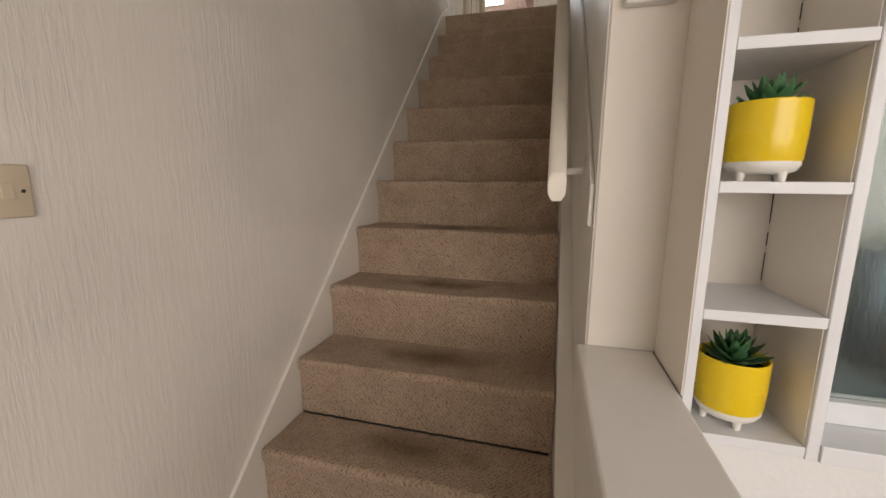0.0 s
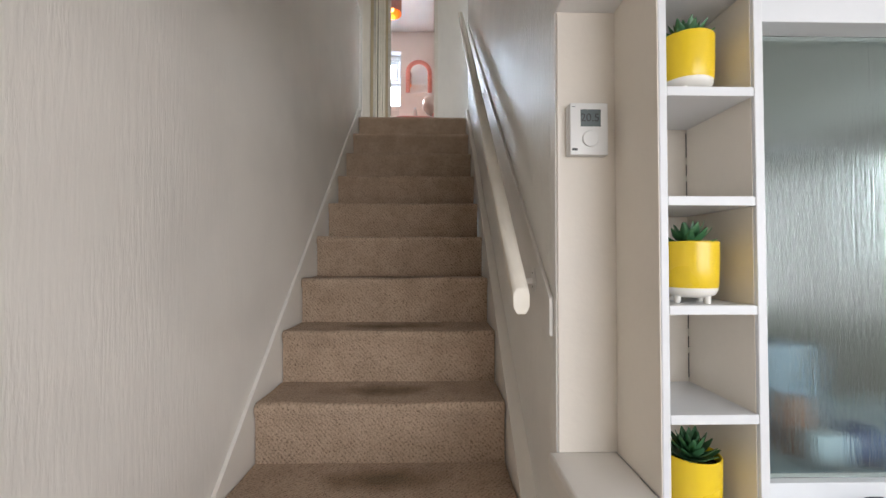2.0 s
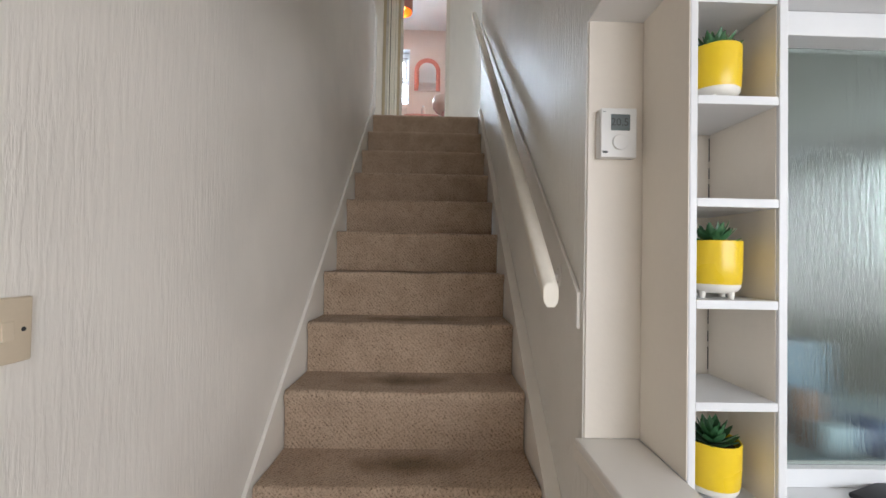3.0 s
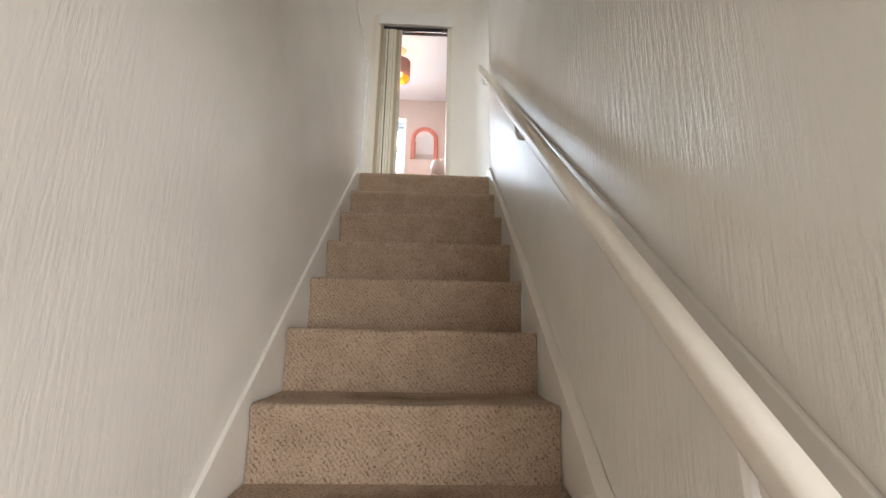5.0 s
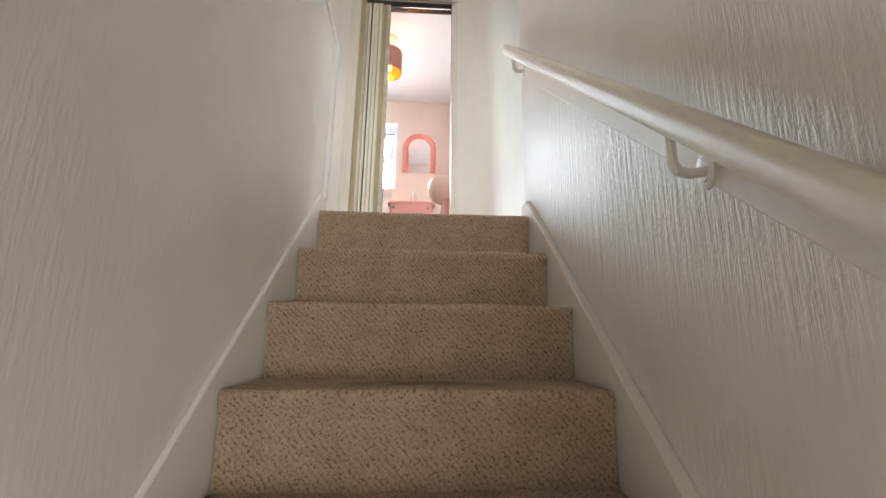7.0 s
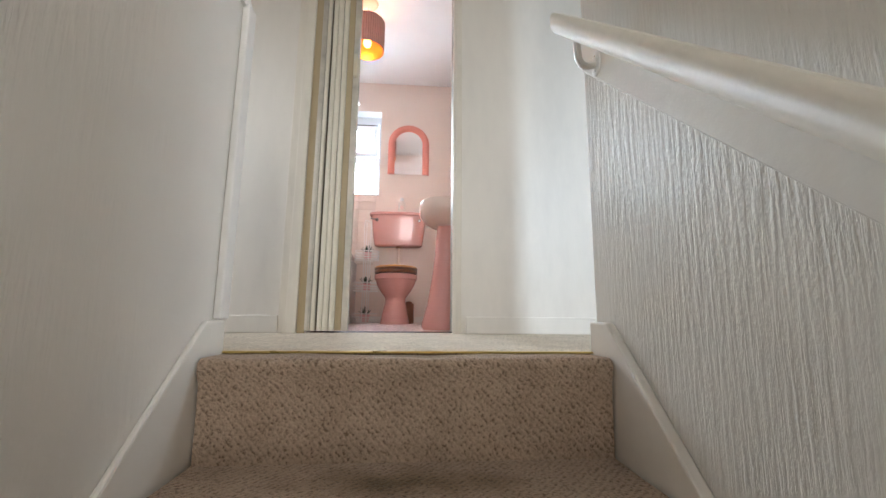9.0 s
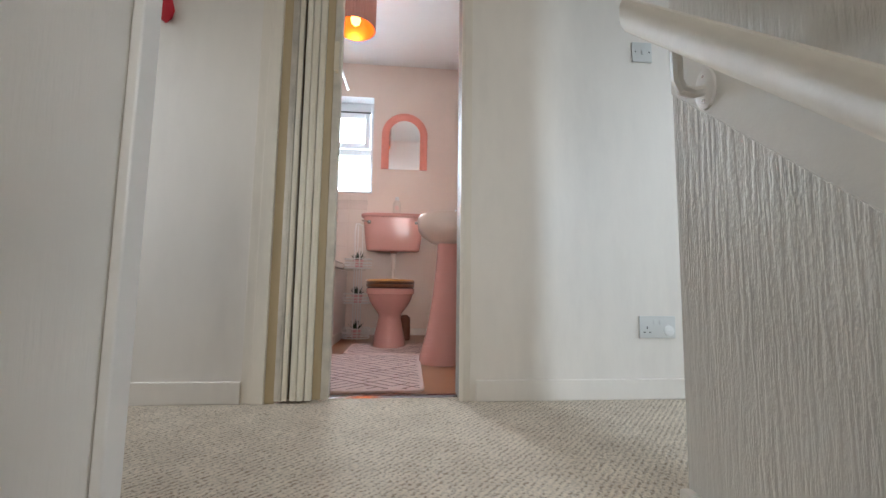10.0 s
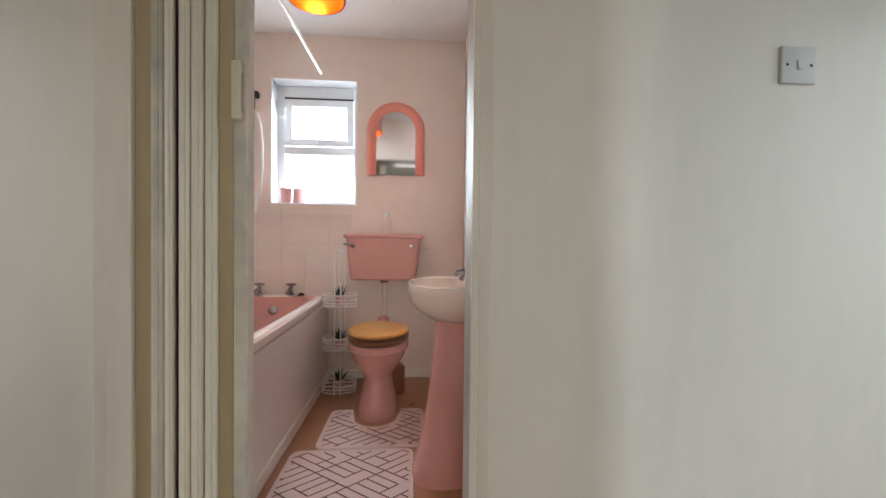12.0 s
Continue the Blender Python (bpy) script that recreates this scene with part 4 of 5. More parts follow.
cup = tagged(part("tumbler", lathe(-0.435, 3.075, [(0.037, WZ0 + 0.0122), (0.043, WZ0 + 0.125), (0.040, WZ0 + 0.125), (0.029, WZ0 + 0.02)], 24), M_PINKCUP, None, "", True), "pink plastic tumbler on the window sill", "tumbler")
pump = empty("soap_pump", "pink soap pump bottle on the window sill", "soap bottle")
part("bottle", lathe(-0.345, 3.07, [(0.038, WZ0 + 0.0122), (0.041, WZ0 + 0.02), (0.041, WZ0 + 0.115), (0.030, WZ0 + 0.128), (0.012, WZ0 + 0.132)], 24), M_PINKCUP, pump, "", True)
part("pump_head", boxes([(-0.351, -0.339, 3.064, 3.076, WZ0 + 0.1315, WZ0 + 0.165), (-0.353, -0.337, 3.035, 3.078, WZ0 + 0.1635, WZ0 + 0.173)], 0.002), M_PINKCUP, pump)

mirror = empty("mirror", "arched wall mirror in a coral pink frame", "mirror")
MX, MZ0, MZS = 0.378, 1.488, 1.811


def arch(w, top):
    pts = [(MX - w, MZ0), (MX - w, MZS)]
    pts += [(MX - w * math.cos(math.pi * i / 28), MZS + (top - MZS) * math.sin(math.pi * i / 28)) for i in range(1, 28)]
    return pts + [(MX + w, MZS), (MX + w, MZ0)]


outer, inner = arch(0.212, 2.024), arch(0.143, 1.956)
bm = bmesh.new()
rings = []
for mix, y in ((0.0, Y_BACK - 0.001), (0.0, Y_BACK - 0.026), (0.15, Y_BACK - 0.036), (0.5, Y_BACK - 0.041), (0.85, Y_BACK - 0.034), (1.0, Y_BACK - 0.022), (1.0, Y_BACK - 0.012)):
    rings.append([bm.verts.new((a[0] + (b[0] - a[0]) * mix, y, a[1] + (b[1] - a[1]) * mix)) for a, b in zip(outer, inner)])
for a, b in zip(rings, rings[1:]):
    for i in range(len(outer) - 1):
        bm.faces.new((a[i], a[i + 1], b[i + 1], b[i]))
bm.faces.new([r[0] for r in rings])
bm.faces.new([r[-1] for r in rings][::-1])
part("frame", bm, M_PINKFRAME, mirror, "", True)
part("glass", prism(arch(0.150, 1.963), "y", Y_BACK - 0.018, Y_BACK - 0.002), M_MIRROR, mirror)

# toilet
CX = 0.306
toilet = empty("toilet", "pink ceramic toilet with raised cistern and wooden lid", "toilet")
pan = part("pan", loft([(CX, 2.445, 0.121, 0.186, B_FLOOR), (CX, 2.445, 0.118, 0.183, 0.015), (CX, 2.455, 0.103, 0.168, 0.09), (CX, 2.470, 0.086, 0.152, 0.17), (CX, 2.475, 0.086, 0.152, 0.20), (CX, 2.477, 0.102, 0.168, 0.225), (CX, 2.480, 0.133, 0.196, 0.265), (CX, 2.475, 0.158, 0.216, 0.31), (CX, 2.475, 0.170, 0.226, 0.352), (CX, 2.475, 0.181, 0.233, 0.358), (CX, 2.475, 0.182, 0.234, 0.395), (CX, 2.475, 0.168, 0.220, 0.402)], 40), M_PINK, toilet, "", True)
part("spigot", tube([(CX, 2.64, 0.36), (CX, 2.80, 0.40), (CX, 2.88, 0.44)], 0.04, 14), M_PINK, toilet, "", True)
seat = part("seat", loft([(CX, 2.475, 0.178, 0.226, 0.4065), (CX, 2.475, 0.183, 0.231, 0.412), (CX, 2.475, 0.183, 0.231, 0.428), (CX, 2.475, 0.178, 0.226, 0.433)], 40), M_SEATDARK, toilet, "dark varnished wooden seat ring", True)
# dark rings fill the gaps under seat and lid, standing in for their shade
for z in (0.402, 0.4331):
    part("gap_shade", loft([(CX, 2.475, 0.174, 0.222, z), (CX, 2.475, 0.174, 0.222, z + 0.0044)], 40), M_DARK, toilet, "dark ring for the shaded gap", True)
lid = part("lid", loft([(CX, 2.475, 0.180, 0.228, 0.452), (CX, 2.475, 0.181, 0.229, 0.457), (CX, 2.475, 0.172, 0.220, 0.466), (CX, 2.475, 0.08, 0.11, 0.470)], 40), M_SEATWOOD, toilet, "varnished oak lid", True)
part("lid_edge", loft([(CX, 2.475, 0.178, 0.226, 0.4377), (CX, 2.475, 0.184, 0.232, 0.442), (CX, 2.475, 0.184, 0.232, 0.449), (CX, 2.475, 0.180, 0.228, 0.4519)], 40), M_SEATDARK, lid, "dark varnished lid edge", True)
CY = 2.932
cist = part("cistern", loft([(0.300, CY, 0.210, 0.060, 0.718), (0.300, CY, 0.232, 0.072, 0.728), (0.300, CY, 0.244, 0.078, 0.80), (0.302, CY, 0.266, 0.088, 1.012), (0.302, CY, 0.266, 0.088, 1.017)], 48, power=5.0), M_PINK, toilet, "", True)
part("cistern_lid", loft([(0.302, CY, 0.276, 0.092, 1.0175), (0.302, CY, 0.286, 0.096, 1.023), (0.302, CY, 0.286, 0.096, 1.040), (0.302, CY, 0.27, 0.090, 1.0495), (0.302, CY, 0.15, 0.05, 1.053)], 48, power=5.0), M_PINK, toilet, "", True)
part("flush_pipe", tube([(CX, 2.93, 0.73), (CX, 2.935, 0.60), (CX, 2.93, 0.48), (CX, 2.90, 0.445)], 0.019, 14), M_PINKLIGHT, toilet, "cream plastic flush pipe", True)
part("pipe_nut", lathe(CX, 2.93, [(0.03, 0.70), (0.03, 0.727)], 12), M_BRUSH, toilet, "dark pipe nut")
bm = lathe(0, 0, [(0.017, 0), (0.017, 0.008), (0.012, 0.012), (0.003, 0.013)], 18)
bmesh.ops.transform(bm, matrix=Matrix.Translation((0.090, CY - 0.087, 0.966)) @ Matrix.Rotation(radians(90), 4, "X"), verts=bm.verts)
lever = part("flush_lever", bm, M_CHROME, cist, "chrome flush lever", True)
part("arm", tube([(0.090, CY - 0.099, 0.968), (0.065, CY - 0.102, 0.970), (0.030, CY - 0.10, 0.976)], 0.007, 8), M_CHROME, cist, "chrome lever arm", True)
bm = lathe(0, 0, [(0.014, 0), (0.014, 0.005), (0.003, 0.007)], 18)
bmesh.ops.transform(bm, matrix=Matrix.Translation((0.500, CY - 0.087, 0.966)) @ Matrix.Rotation(radians(90), 4, "X"), verts=bm.verts)
part("cover_cap", bm, M_CHROME, cist, "chrome blanking cap", True)
tagged(part("water_pipe", tube([(0.57, 2.975, 0.93), (0.60, 2.975, 0.93), (0.625, 2.98, 0.93), (0.63, 3.004, 0.93)], 0.012, 10), M_POTWHITE, None, "", True), "short white overflow pipe beside the cistern", "pipe")

soap = empty("lotion_bottle", "white lotion bottle standing on the cistern lid", "bottle")
part("bottle", loft([(0.325, 2.905, 0.034, 0.020, 1.0532), (0.325, 2.905, 0.036, 0.021, 1.06), (0.325, 2.905, 0.036, 0.021, 1.15), (0.325, 2.905, 0.020, 0.014, 1.172), (0.325, 2.905, 0.014, 0.012, 1.176)], 24), M_SOAP, soap, "", True)
part("cap", lathe(0.325, 2.905, [(0.018, 1.1762), (0.018, 1.20), (0.008, 1.208)], 18), M_WHITE, soap, "white cap", True)
bm = loft([(0, 0, 0.018, 0.022, 0), (0, 0, 0.018, 0.022, 0.0008)], 24)
bmesh.ops.transform(bm, matrix=Matrix.Translation((0.325, 2.8845, 1.105)) @ Matrix.Rotation(radians(90), 4, "X"), verts=bm.verts)
part("print", bm, M_MAT, soap, "pale pink oval print")

brush = empty("toilet_brush", "brown toilet brush pot beside the toilet", "toilet brush")
part("holder", lathe(0.418, 2.70, [(0.044, B_FLOOR), (0.047, 0.0), (0.045, 0.15), (0.040, 0.165), (0.032, 0.165)], 28), M_BRUSH, brush, "", True)
part("knob", lathe(0.418, 2.70, [(0.032, 0.1655), (0.026, 0.178), (0.010, 0.182)], 20), M_BRUSH, brush, "", True)

# basin on its pedestal, against the side wall
basin = empty("pedestal_basin", "pale pink washbasin on a tall flared pink pedestal", "washbasin")
BX, BY = 0.690, 1.755
part("bowl", loft([(BX + 0.02, BY, 0.085, 0.12, 0.684), (BX + 0.012, BY, 0.130, 0.18, 0.700), (BX + 0.004, BY, 0.176, 0.240, 0.738), (BX, BY, 0.196, 0.266, 0.772), (BX, BY, 0.203, 0.273, 0.829), (BX, BY, 0.199, 0.269, 0.840), (BX - 0.002, BY, 0.180, 0.250, 0.842),
                    (BX - 0.045, BY, 0.135, 0.225, 0.834), (BX - 0.045, BY, 0.125, 0.21, 0.80), (BX - 0.045, BY, 0.095, 0.16, 0.744), (BX - 0.045, BY, 0.03, 0.05, 0.722)], 48, (True, True), power=2.5), M_PINKLIGHT, basin, "pale peach-pink glazed bowl", True)
part("pedestal", loft([(0.655, BY + 0.02, 0.143, 0.131, B_FLOOR), (0.655, BY + 0.02, 0.138, 0.126, 0.025), (0.668, BY + 0.015, 0.118, 0.110, 0.14), (0.682, BY + 0.01, 0.100, 0.098, 0.33), (0.692, BY, 0.088, 0.094, 0.55), (0.698, BY, 0.086, 0.10, 0.685), (0.70, BY, 0.088, 0.11, 0.7085)], 40, power=2.6), M_PINK, basin, "", True)
for y in (BY + 0.11, BY - 0.10):
    tap = part("tap", lathe(0.790, y, [(0.022, 0.841), (0.020, 0.849), (0.013, 0.857), (0.012, 0.899), (0.018, 0.904), (0.016, 0.919), (0.007, 0.926)], 20), M_CHROME, basin, "chrome basin tap", True)
    part("spout", tube([(0.79, y, 0.871), (0.755, y, 0.880), (0.715, y, 0.874), (0.706, y, 0.856)], 0.010, 10), M_CHROME, tap, "", True)
    bm = bmesh.new()
    for a in (20, 110):
        dx, dy = 0.032 * math.cos(radians(a)), 0.032 * math.sin(radians(a))
        tube([(0.79 - dx, y - dy, 0.916), (0.79 + dx, y + dy, 0.916)], 0.0065, 8, bm)
    part("cross_head", bm, M_CHROME, tap, "", True)

for piece in basin.children:
    if not piece.name.startswith("pedestal"):
        piece.location.z -= 0.018

# bath along the side wall
bath = empty("bathtub", "pink bath with a pale panel and white rim", "bathtub")
part("panel", box(-0.135, -0.105, 1.32, Y_BACK - 0.0325, B_FLOOR, 0.545, 0.003), M_BATHPANEL, bath, "pale lilac-white bath panel")
part("plinth", box(-0.1045, -0.092, 1.32, Y_BACK - 0.0235, B_FLOOR, 0.045, 0.003), M_GLOSS, bath, "white skirting strip")
bm = bmesh.new()
rows = []
for rx, ry, z, pw in ((0.352, 0.828, 0.548, 9.0), (0.370, 0.842, 0.556, 9.0), (0.372, 0.844, 0.590, 9.0), (0.362, 0.836, 0.604, 9.0), (0.325, 0.80, 0.604, 7.0), (0.300, 0.775, 0.592, 5.0), (0.280, 0.74, 0.45, 4.5), (0.245, 0.68, 0.27, 4.0), (0.16, 0.55, 0.225, 3.0)):
    row = []
    for i in range(64):
        a = 2 * math.pi * i / 64
        c, s = math.cos(a), math.sin(a)
        row.append(bm.verts.new((-0.474 + rx * math.copysign(abs(c) ** (2 / pw), c), 2.154 + ry * math.copysign(abs(s) ** (2 / pw), s), z)))
    rows.append(row)
for a, b in zip(rows, rows[1:]):
    for i in range(64):
        bm.faces.new((a[i], a[(i + 1) % 64], b[(i + 1) % 64], b[i]))
bm.faces.new(rows[-1])
tub = part("tub", bm, M_PINK, bath, "", True)
tub.data.materials.append(M_RIM)
for poly in tub.data.polygons:
    if poly.center.z > 0.545 and (abs(poly.center.x + 0.474) > 0.31 or abs(poly.center.y - 2.154) > 0.785):
        poly.material_index = 1
for x in (-0.36, -0.58):
    tap = part("tap", lathe(x, 2.945, [(0.024, 0.604), (0.022, 0.614), (0.014, 0.622), (0.013, 0.665), (0.019, 0.672), (0.017, 0.686), (0.008, 0.692)], 20), M_CHROME, bath, "chrome bath tap", True)
    part("spout", tube([(x, 2.945, 0.637), (x, 2.91, 0.645), (x, 2.87, 0.638), (x, 2.862, 0.618)], 0.012, 10), M_CHROME, tap, "", True)
    bm = bmesh.new()
    for a in (10, 100):
        dx, dy = 0.034 * math.cos(radians(a)), 0.034 * math.sin(radians(a))
        tube([(x - dx, 2.945 - dy, 0.682), (x + dx, 2.945 + dy, 0.682)], 0.007, 8, bm)
    part("cross_head", bm, M_CHROME, tap, "", True)
bm = lathe(0, 0, [(0.032, 0), (0.032, 0.006), (0.024, 0.009), (0.010, 0.009)], 24)
bmesh.ops.transform(bm, matrix=Matrix.Translation((-0.47, 2.905, 0.50)) @ Matrix.Rotation(radians(80), 4, "X"), verts=bm.verts)
part("overflow", bm, M_CHROME, bath, "chrome overflow", True)
part("plug", lathe(-0.285, 2.93, [(0.022, 0.6042), (0.022, 0.614), (0.008, 0.622)], 16), M_DARK, bath, "black rubber plug", True)

# shower hose and rail
shower = empty("shower", "white shower fitting with a looped chrome hose", "shower")
part("hose", tube([(-0.66, 2.98, 1.92), (-0.605, 2.965, 1.90), (-0.578, 2.955, 1.80), (-0.563, 2.95, 1.66), (-0.565, 2.95, 1.50), (-0.585, 2.955, 1.34), (-0.61, 2.965, 1.22), (-0.65, 2.975, 1.17)], 0.010, 10), M_WIRE, shower, "", True)
part("unit", box(-0.80, -0.66, 2.93, Y_BACK - 0.001, 1.45, 1.78, 0.012, seg=3), M_PLASTIC, shower, "white plastic shower unit", True)
part("holder", boxes([(-0.645, -0.605, 2.965, Y_BACK - 0.001, 2.02, 2.06), (-0.632, -0.618, 2.945, 2.9645, 1.93, 2.06)], 0.004), M_DARK, shower, "dark handset holder")
tagged(part("curtain_rail", tube([(-0.13, 1.05, 2.115), (-0.13, 2.0, 2.135), (-0.13, 2.72, 2.148), (-0.13, 2.83, 2.15)], 0.011, 12), M_WIRE, None, "", True), "white shower curtain rail above the bath edge", "curtain rail")

# wire rack with three little pots
rack = empty("wire_rack", "white wire three-tier rack hooked beside the cistern", "rack")
RX, RY = 0.022, 2.745
for z0 in (-0.008, 0.272, 0.560):
    tier = part("basket", tube([(RX + 0.105 * math.copysign(abs(math.cos(a)) ** 0.6, math.cos(a)), RY + 0.075 * math.copysign(abs(math.sin(a)) ** 0.6, math.sin(a)), z0) for a in [2 * math.pi * i / 32 for i in range(32)]], 0.005, 6, closed=True), M_WIRE, rack, "", True)
    for dz in (0.022, 0.044, 0.075):
        part("wire_ring", tube([(RX + 0.109 * math.copysign(abs(math.cos(a)) ** 0.6, math.cos(a)), RY + 0.078 * math.copysign(abs(math.sin(a)) ** 0.6, math.sin(a)), z0 + dz) for a in [2 * math.pi * i / 32 for i in range(32)]], 0.0045, 6, closed=True), M_WIRE, tier)
    bm = bmesh.new()
    for i in range(6):
        x = RX - 0.075 + 0.03 * i
        tube([(x, RY - 0.072, z0), (x, RY + 0.072, z0)], 0.0022, 5, bm)
    part("base_wires", bm, M_WIRE, tier)
for x, y in ((RX - 0.02, RY - 0.079), (RX + 0.02, RY - 0.079), (RX - 0.02, RY + 0.079), (RX + 0.02, RY + 0.079)):
    top = 0.93 if y > RY else 0.72
    part("upright", tube([(x, y, B_FLOOR), (x, y, top)], 0.005, 6), M_WIRE, rack)
part("hook", tube([(RX - 0.02, RY - 0.079, 0.70), (RX - 0.025, RY - 0.07, 0.86), (RX - 0.02, RY - 0.04, 0.925), (RX + 0.0, RY - 0.0, 0.93), (RX + 0.02, RY + 0.03, 0.92)], 0.006, 8), M_WIRE, rack, "", True)


def little_aloe(at):
    pot = empty("potted_aloe", "small dark spiky plant in a pink pot on the rack", "potted plant", "plants on the wire rack")
    part("pot", lathe(0, 0, [(0.034, 0), (0.040, 0.05), (0.043, 0.055), (0.043, 0.066), (0.038, 0.066), (0.036, 0.058)], 24), M_PINKCUP, pot, "", True)
    first = None
    rng = random.Random(9)
    for i in range(22):
        ring = i // 8
        if first is None:
            bm = bmesh.new()
            base = [bm.verts.new(p) for p in ((0, -0.007, 0), (0, 0.007, 0), (0, 0, -0.004))]
            mid = [bm.verts.new(p) for p in ((0.035, -0.006, 0.006), (0.035, 0.006, 0.006), (0.035, 0, 0.001))]
            tip = bm.verts.new((0.085, 0, 0.018))
            bm.faces.new(base)
            for j in range(3):
                bm.faces.new((base[j], base[(j + 1) % 3], mid[(j + 1) % 3], mid[j]))
                bm.faces.new((mid[j], mid[(j + 1) % 3], tip))
            first = leaf = part("leaf", bm, M_ALOE, pot)
        else:
            leaf = first.copy()
            scene.collection.objects.link(leaf)
        s = rng.uniform(0.75, 1.1)
        leaf.matrix_basis = Matrix.Rotation(radians(45 * i + ring * 20 + rng.uniform(-9, 9)), 4, "Z") @ Matrix.Translation((0.004, 0, 0.058)) @ Matrix.Rotation(radians(-(28 + 20 * ring) + rng.uniform(-8, 8)), 4, "Y") @ Matrix.Diagonal((s, s, s, 1))
    pot.matrix_basis = pose(*at)
    return pot


aloe = little_aloe((RX, RY, -0.0055))
copy_thing(aloe, pose(RX, RY, 0.2745, 0, 0, 50))
copy_thing(aloe, pose(RX, RY, 0.5625, 0, 0, 110))


def bath_mat(name, label, x0, x1, y0, y1, cut=None):
    """A tufted mat with a printed lattice of nested lozenges."""
    ob = empty(name, label, "bath mat")
    r = 0.04
    pts = []
    for cx, cy, a0 in ((x1 - r, y0 + r, -90), (x1 - r, y1 - r, 0), (x0 + r, y1 - r, 90), (x0 + r, y0 + r, 180)):
        if cut and a0 == 90:
            c, rr = cut
            pts += [(c + rr + 0.02, y1)] + [(c + rr * math.cos(radians(-a)), y1 - 0.10 - rr * math.sin(radians(a))) for a in range(0, 181, 15)] + [(c - rr - 0.02, y1)]
        pts += [(cx + r * math.cos(radians(a0 + 15 * i)), cy + r * math.sin(radians(a0 + 15 * i))) for i in range(7)]
    part("tufted_body", prism(pts, "z", 0.0, 0.011), M_MAT, ob)
    part("edging", tube([(px, py, 0.007) for px, py in pts], 0.006, 6, closed=True), M_MAT, ob, "", True)
    bm = bmesh.new()
    wide, deep = (x1 - x0) / 1.9, (x1 - x0) / 1.9 * 0.74
    rng = random.Random(2)

    def line(a, b):
        n = 10
        run = []
        for i in range(n + 1):
            q = (a[0] + (b[0] - a[0]) * i / n, a[1] + (b[1] - a[1]) * i / n)
            ok = x0 + 0.012 < q[0] < x1 - 0.012 and y0 + 0.012 < q[1] < y1 - 0.012
            if ok and cut and math.hypot(q[0] - cut[0], max(0, y1 - 0.10 - q[1])) < cut[1] + 0.012:
                ok = False
            if ok:
                run.append(q)
            if (not ok or i == n) and len(run) > 1:
                p, e = Vector(run[0]), Vector(run[-1])
                t = (e - p).normalized()
                o = Vector((-t.y, t.x)) * 0.0036
                bm.faces.new([bm.verts.new((v.x, v.y, 0.0117)) for v in (p - o, e - o, e + o, p + o)])
                run = []
            elif not ok:
                run = []
    j = 0
    y = y0 - deep
    while y < y1 + deep:
        x = x0 - wide + (wide / 2 if j % 2 else 0)
        while x < x1 + wide:
            c = [(x - wide / 2, y), (x, y - deep / 2), (x + wide / 2, y), (x, y + deep / 2)]
            for i in range(4):
                line(c[i], c[(i + 1) % 4])
            turn = rng.randrange(2)
            a, b, e, f = (c[0], c[1], c[3], c[2]) if turn else (c[1], c[2], c[0], c[3])
            for q in (0.25, 0.5, 0.75):
                p0 = (a[0] + (b[0] - a[0]) * q, a[1] + (b[1] - a[1]) * q)
                p1 = (e[0] + (f[0] - e[0]) * q, e[1] + (f[1] - e[1]) * q)
                cut_off = rng.choice((0.0, 0.0, 0.34))
                line((p0[0] + (p1[0] - p0[0]) * cut_off, p0[1] + (p1[1] - p0[1]) * cut_off), p1)
            mid = rng.uniform(0.3, 0.4)
            line((a[0] + (e[0] - a[0]) * mid + (b[0] - a[0]) * 0.25, a[1] + (e[1] - a[1]) * mid + (b[1] - a[1]) * 0.25), (a[0] + (e[0] - a[0]) * mid + (b[0] - a[0]) * 0.75, a[1] + (e[1] - a[1]) * mid + (b[1] - a[1]) * 0.75))
            x += wide
        y += deep / 2
        j += 1
    part("print", bm, M_MATLINE, ob, "plum lattice lines")
    ob.location.z = B_FLOOR
    return ob


bath_mat("bath_mat", "pale pink rectangular bath mat with plum lattice lines", -0.05, 0.515, 1.12, 1.962)
bath_mat("pedestal_mat", "pale pink mat cut out round the toilet foot", 0.045, 0.575, 1.985, 2.415, (CX, 0.125))

# ceiling lamp
light = empty("ceiling_lamp", "fluted pinkish-brown drum pendant with a lit bulb", "ceiling lamp")
LX, LY = 0.060, 1.900


def fluted(r, z0, z1, depth):
    bm = bmesh.new()
    n = 144
    a = [bm.verts.new((LX + (r + depth * math.cos(48 * 2 * math.pi * i / n)) * math.cos(2 * math.pi * i / n), LY + (r + depth * math.cos(48 * 2 * math.pi * i / n)) * math.sin(2 * math.pi * i / n), z0)) for i in range(n)]
    b = [bm.verts.new((v.co.x, v.co.y, z1)) for v in a]
    for i in range(n):
        bm.faces.new((a[i], a[(i + 1) % n], b[(i + 1) % n], b[i]))
    return bm


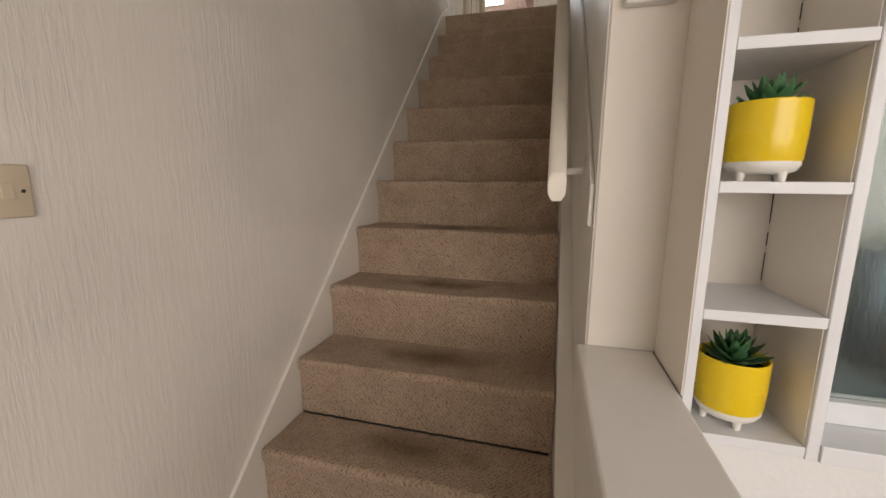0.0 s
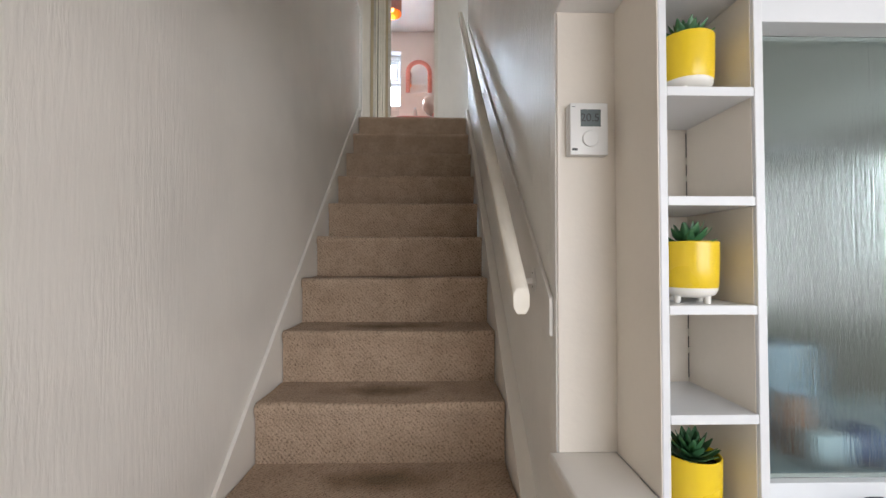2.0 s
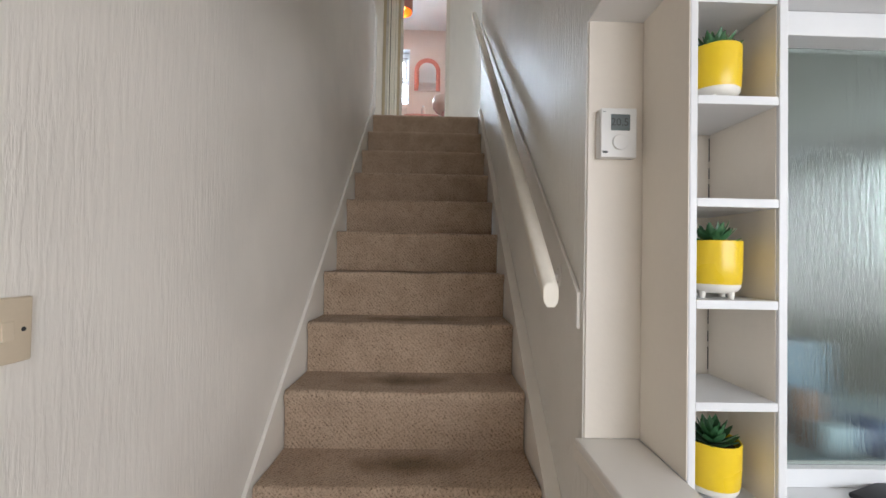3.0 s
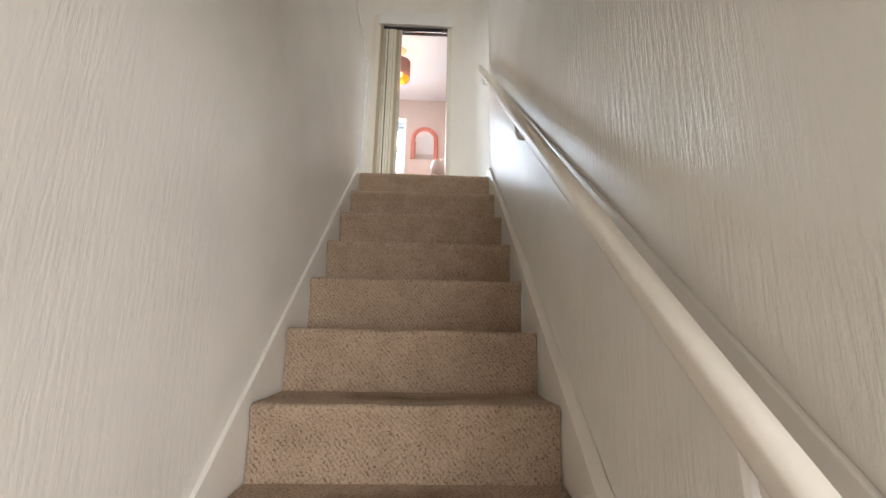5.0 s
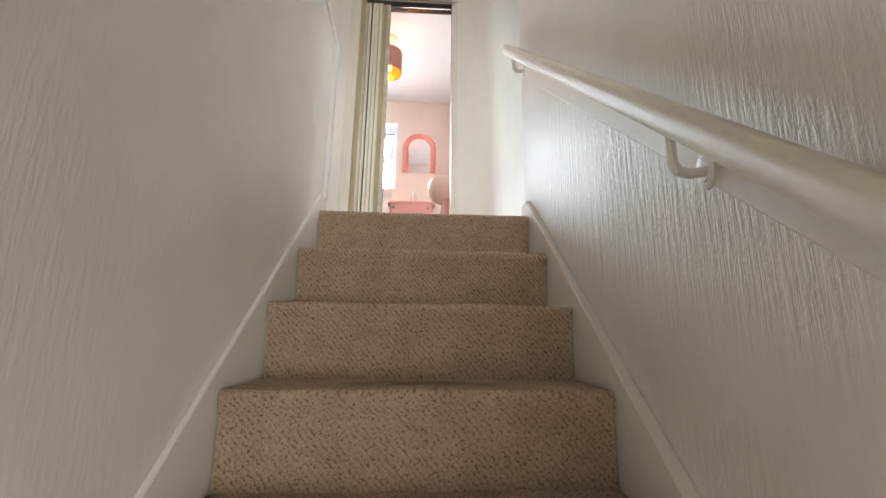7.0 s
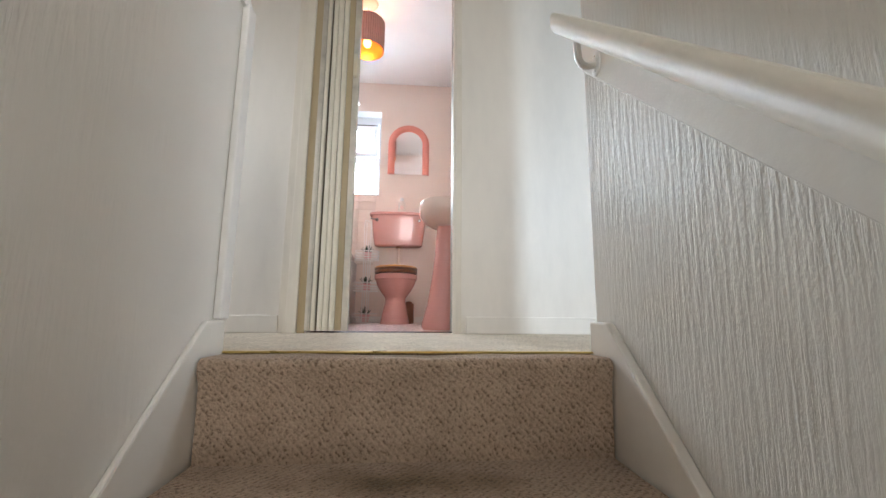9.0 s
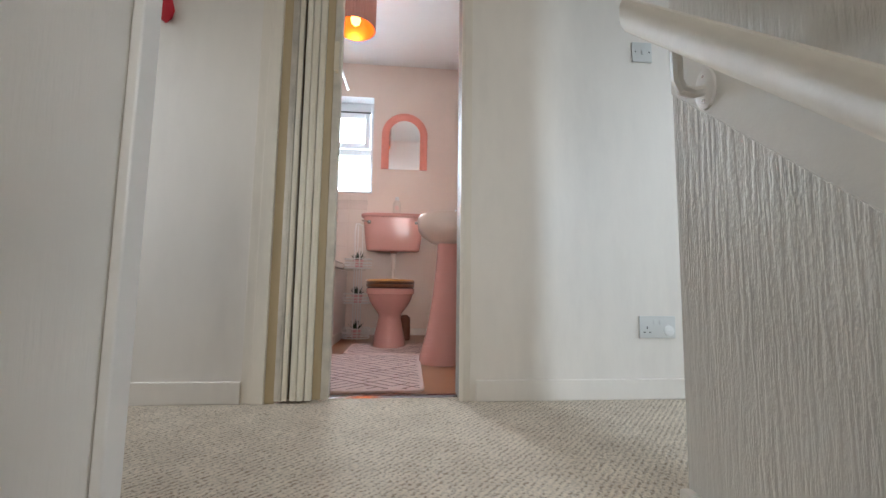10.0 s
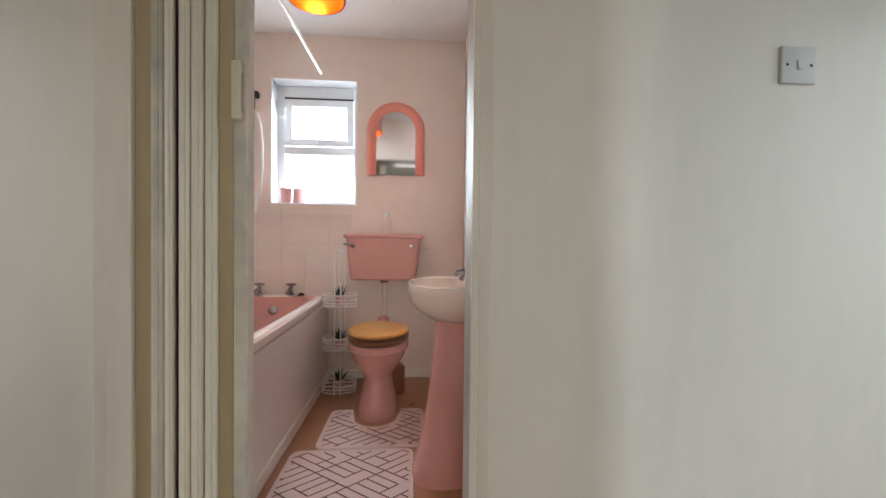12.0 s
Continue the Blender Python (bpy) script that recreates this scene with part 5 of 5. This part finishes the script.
part("shade", fluted(0.128, 2.09, 2.33, 0.0035), M_SHADE, light, "", True)
part("lining", lathe(LX, LY, [(0.1235, 2.091), (0.1235, 2.329)], 48, (False, False)), M_SHADEIN, light, "glowing copper lining", True)
part("bulb", lathe(LX, LY, [(0.008, 2.115), (0.026, 2.13), (0.032, 2.155), (0.024, 2.185), (0.013, 2.21), (0.013, 2.24)], 20), M_BULB, light, "lit warm bulb", True).visible_shadow = False
part("cord", tube([(LX, LY, 2.24), (LX, LY, 2.47)], 0.004, 8), M_WHITE, light)
part("spider", boxes([(LX - 0.123, LX + 0.123, LY - 0.002, LY + 0.002, 2.30, 2.303), (LX - 0.002, LX + 0.002, LY - 0.123, LY + 0.123, 2.3035, 2.3065)]), M_BRASS, light)
part("ceiling_rose", lathe(LX, LY, [(0.075, 2.5), (0.07, 2.485), (0.045, 2.47), (0.012, 2.462)], 28), M_PINKLIGHT, light, "", True)

# wall tiles round the bath, pieces last
tiles = structure("wall_tiling", box(B_L + 0.0005, 0.055, Y_BACK - 0.004, Y_BACK - 0.0003, 0.545, 1.236), M_GROUT, "cream wall tiles with a patterned border above the bath", "tiling")


def tile_mesh(w, h, material, name):
    bm = box(-w / 2, w / 2, -0.006, 0, -h / 2, h / 2, 0.0015, seg=1)
    me = bpy.data.meshes.new(name)
    bmesh.ops.recalc_face_normals(bm, faces=bm.faces)
    bm.to_mesh(me)
    bm.free()
    me.materials.append(material)
    return me


plain_tile, border_tile = tile_mesh(0.1645, 0.2065, M_TILE, "tile"), tile_mesh(0.1645, 0.079, M_BORDER, "border_tile")
cap_tile = tile_mesh(0.1645, 0.046, M_TILE, "tile_cap")
for i in range(5):
    x = 0.055 - 0.0838 - 0.1672 * i
    for mesh, z, name in ((plain_tile, 0.661, "tile"), (plain_tile, 0.870, "tile"), (plain_tile, 1.079 - 0.0, "tile")):
        if z > 1.0:
            continue
        t = new(name, mesh)
        t.location = (x, Y_BACK - 0.004, z)
        t.parent = tiles
    for mesh, z, name in ((tile_mesh(0.1645, 0.126, M_TILE, "tile_top") if i == 0 else upper, 1.0395, "tile"), (border_tile, 1.145, "border_tile"), (cap_tile, 1.2105, "tile")):
        if z == 1.0395 and i == 0:
            upper = mesh
        t = new(name, mesh)
        t.location = (x, Y_BACK - 0.004, z)
        t.parent = tiles
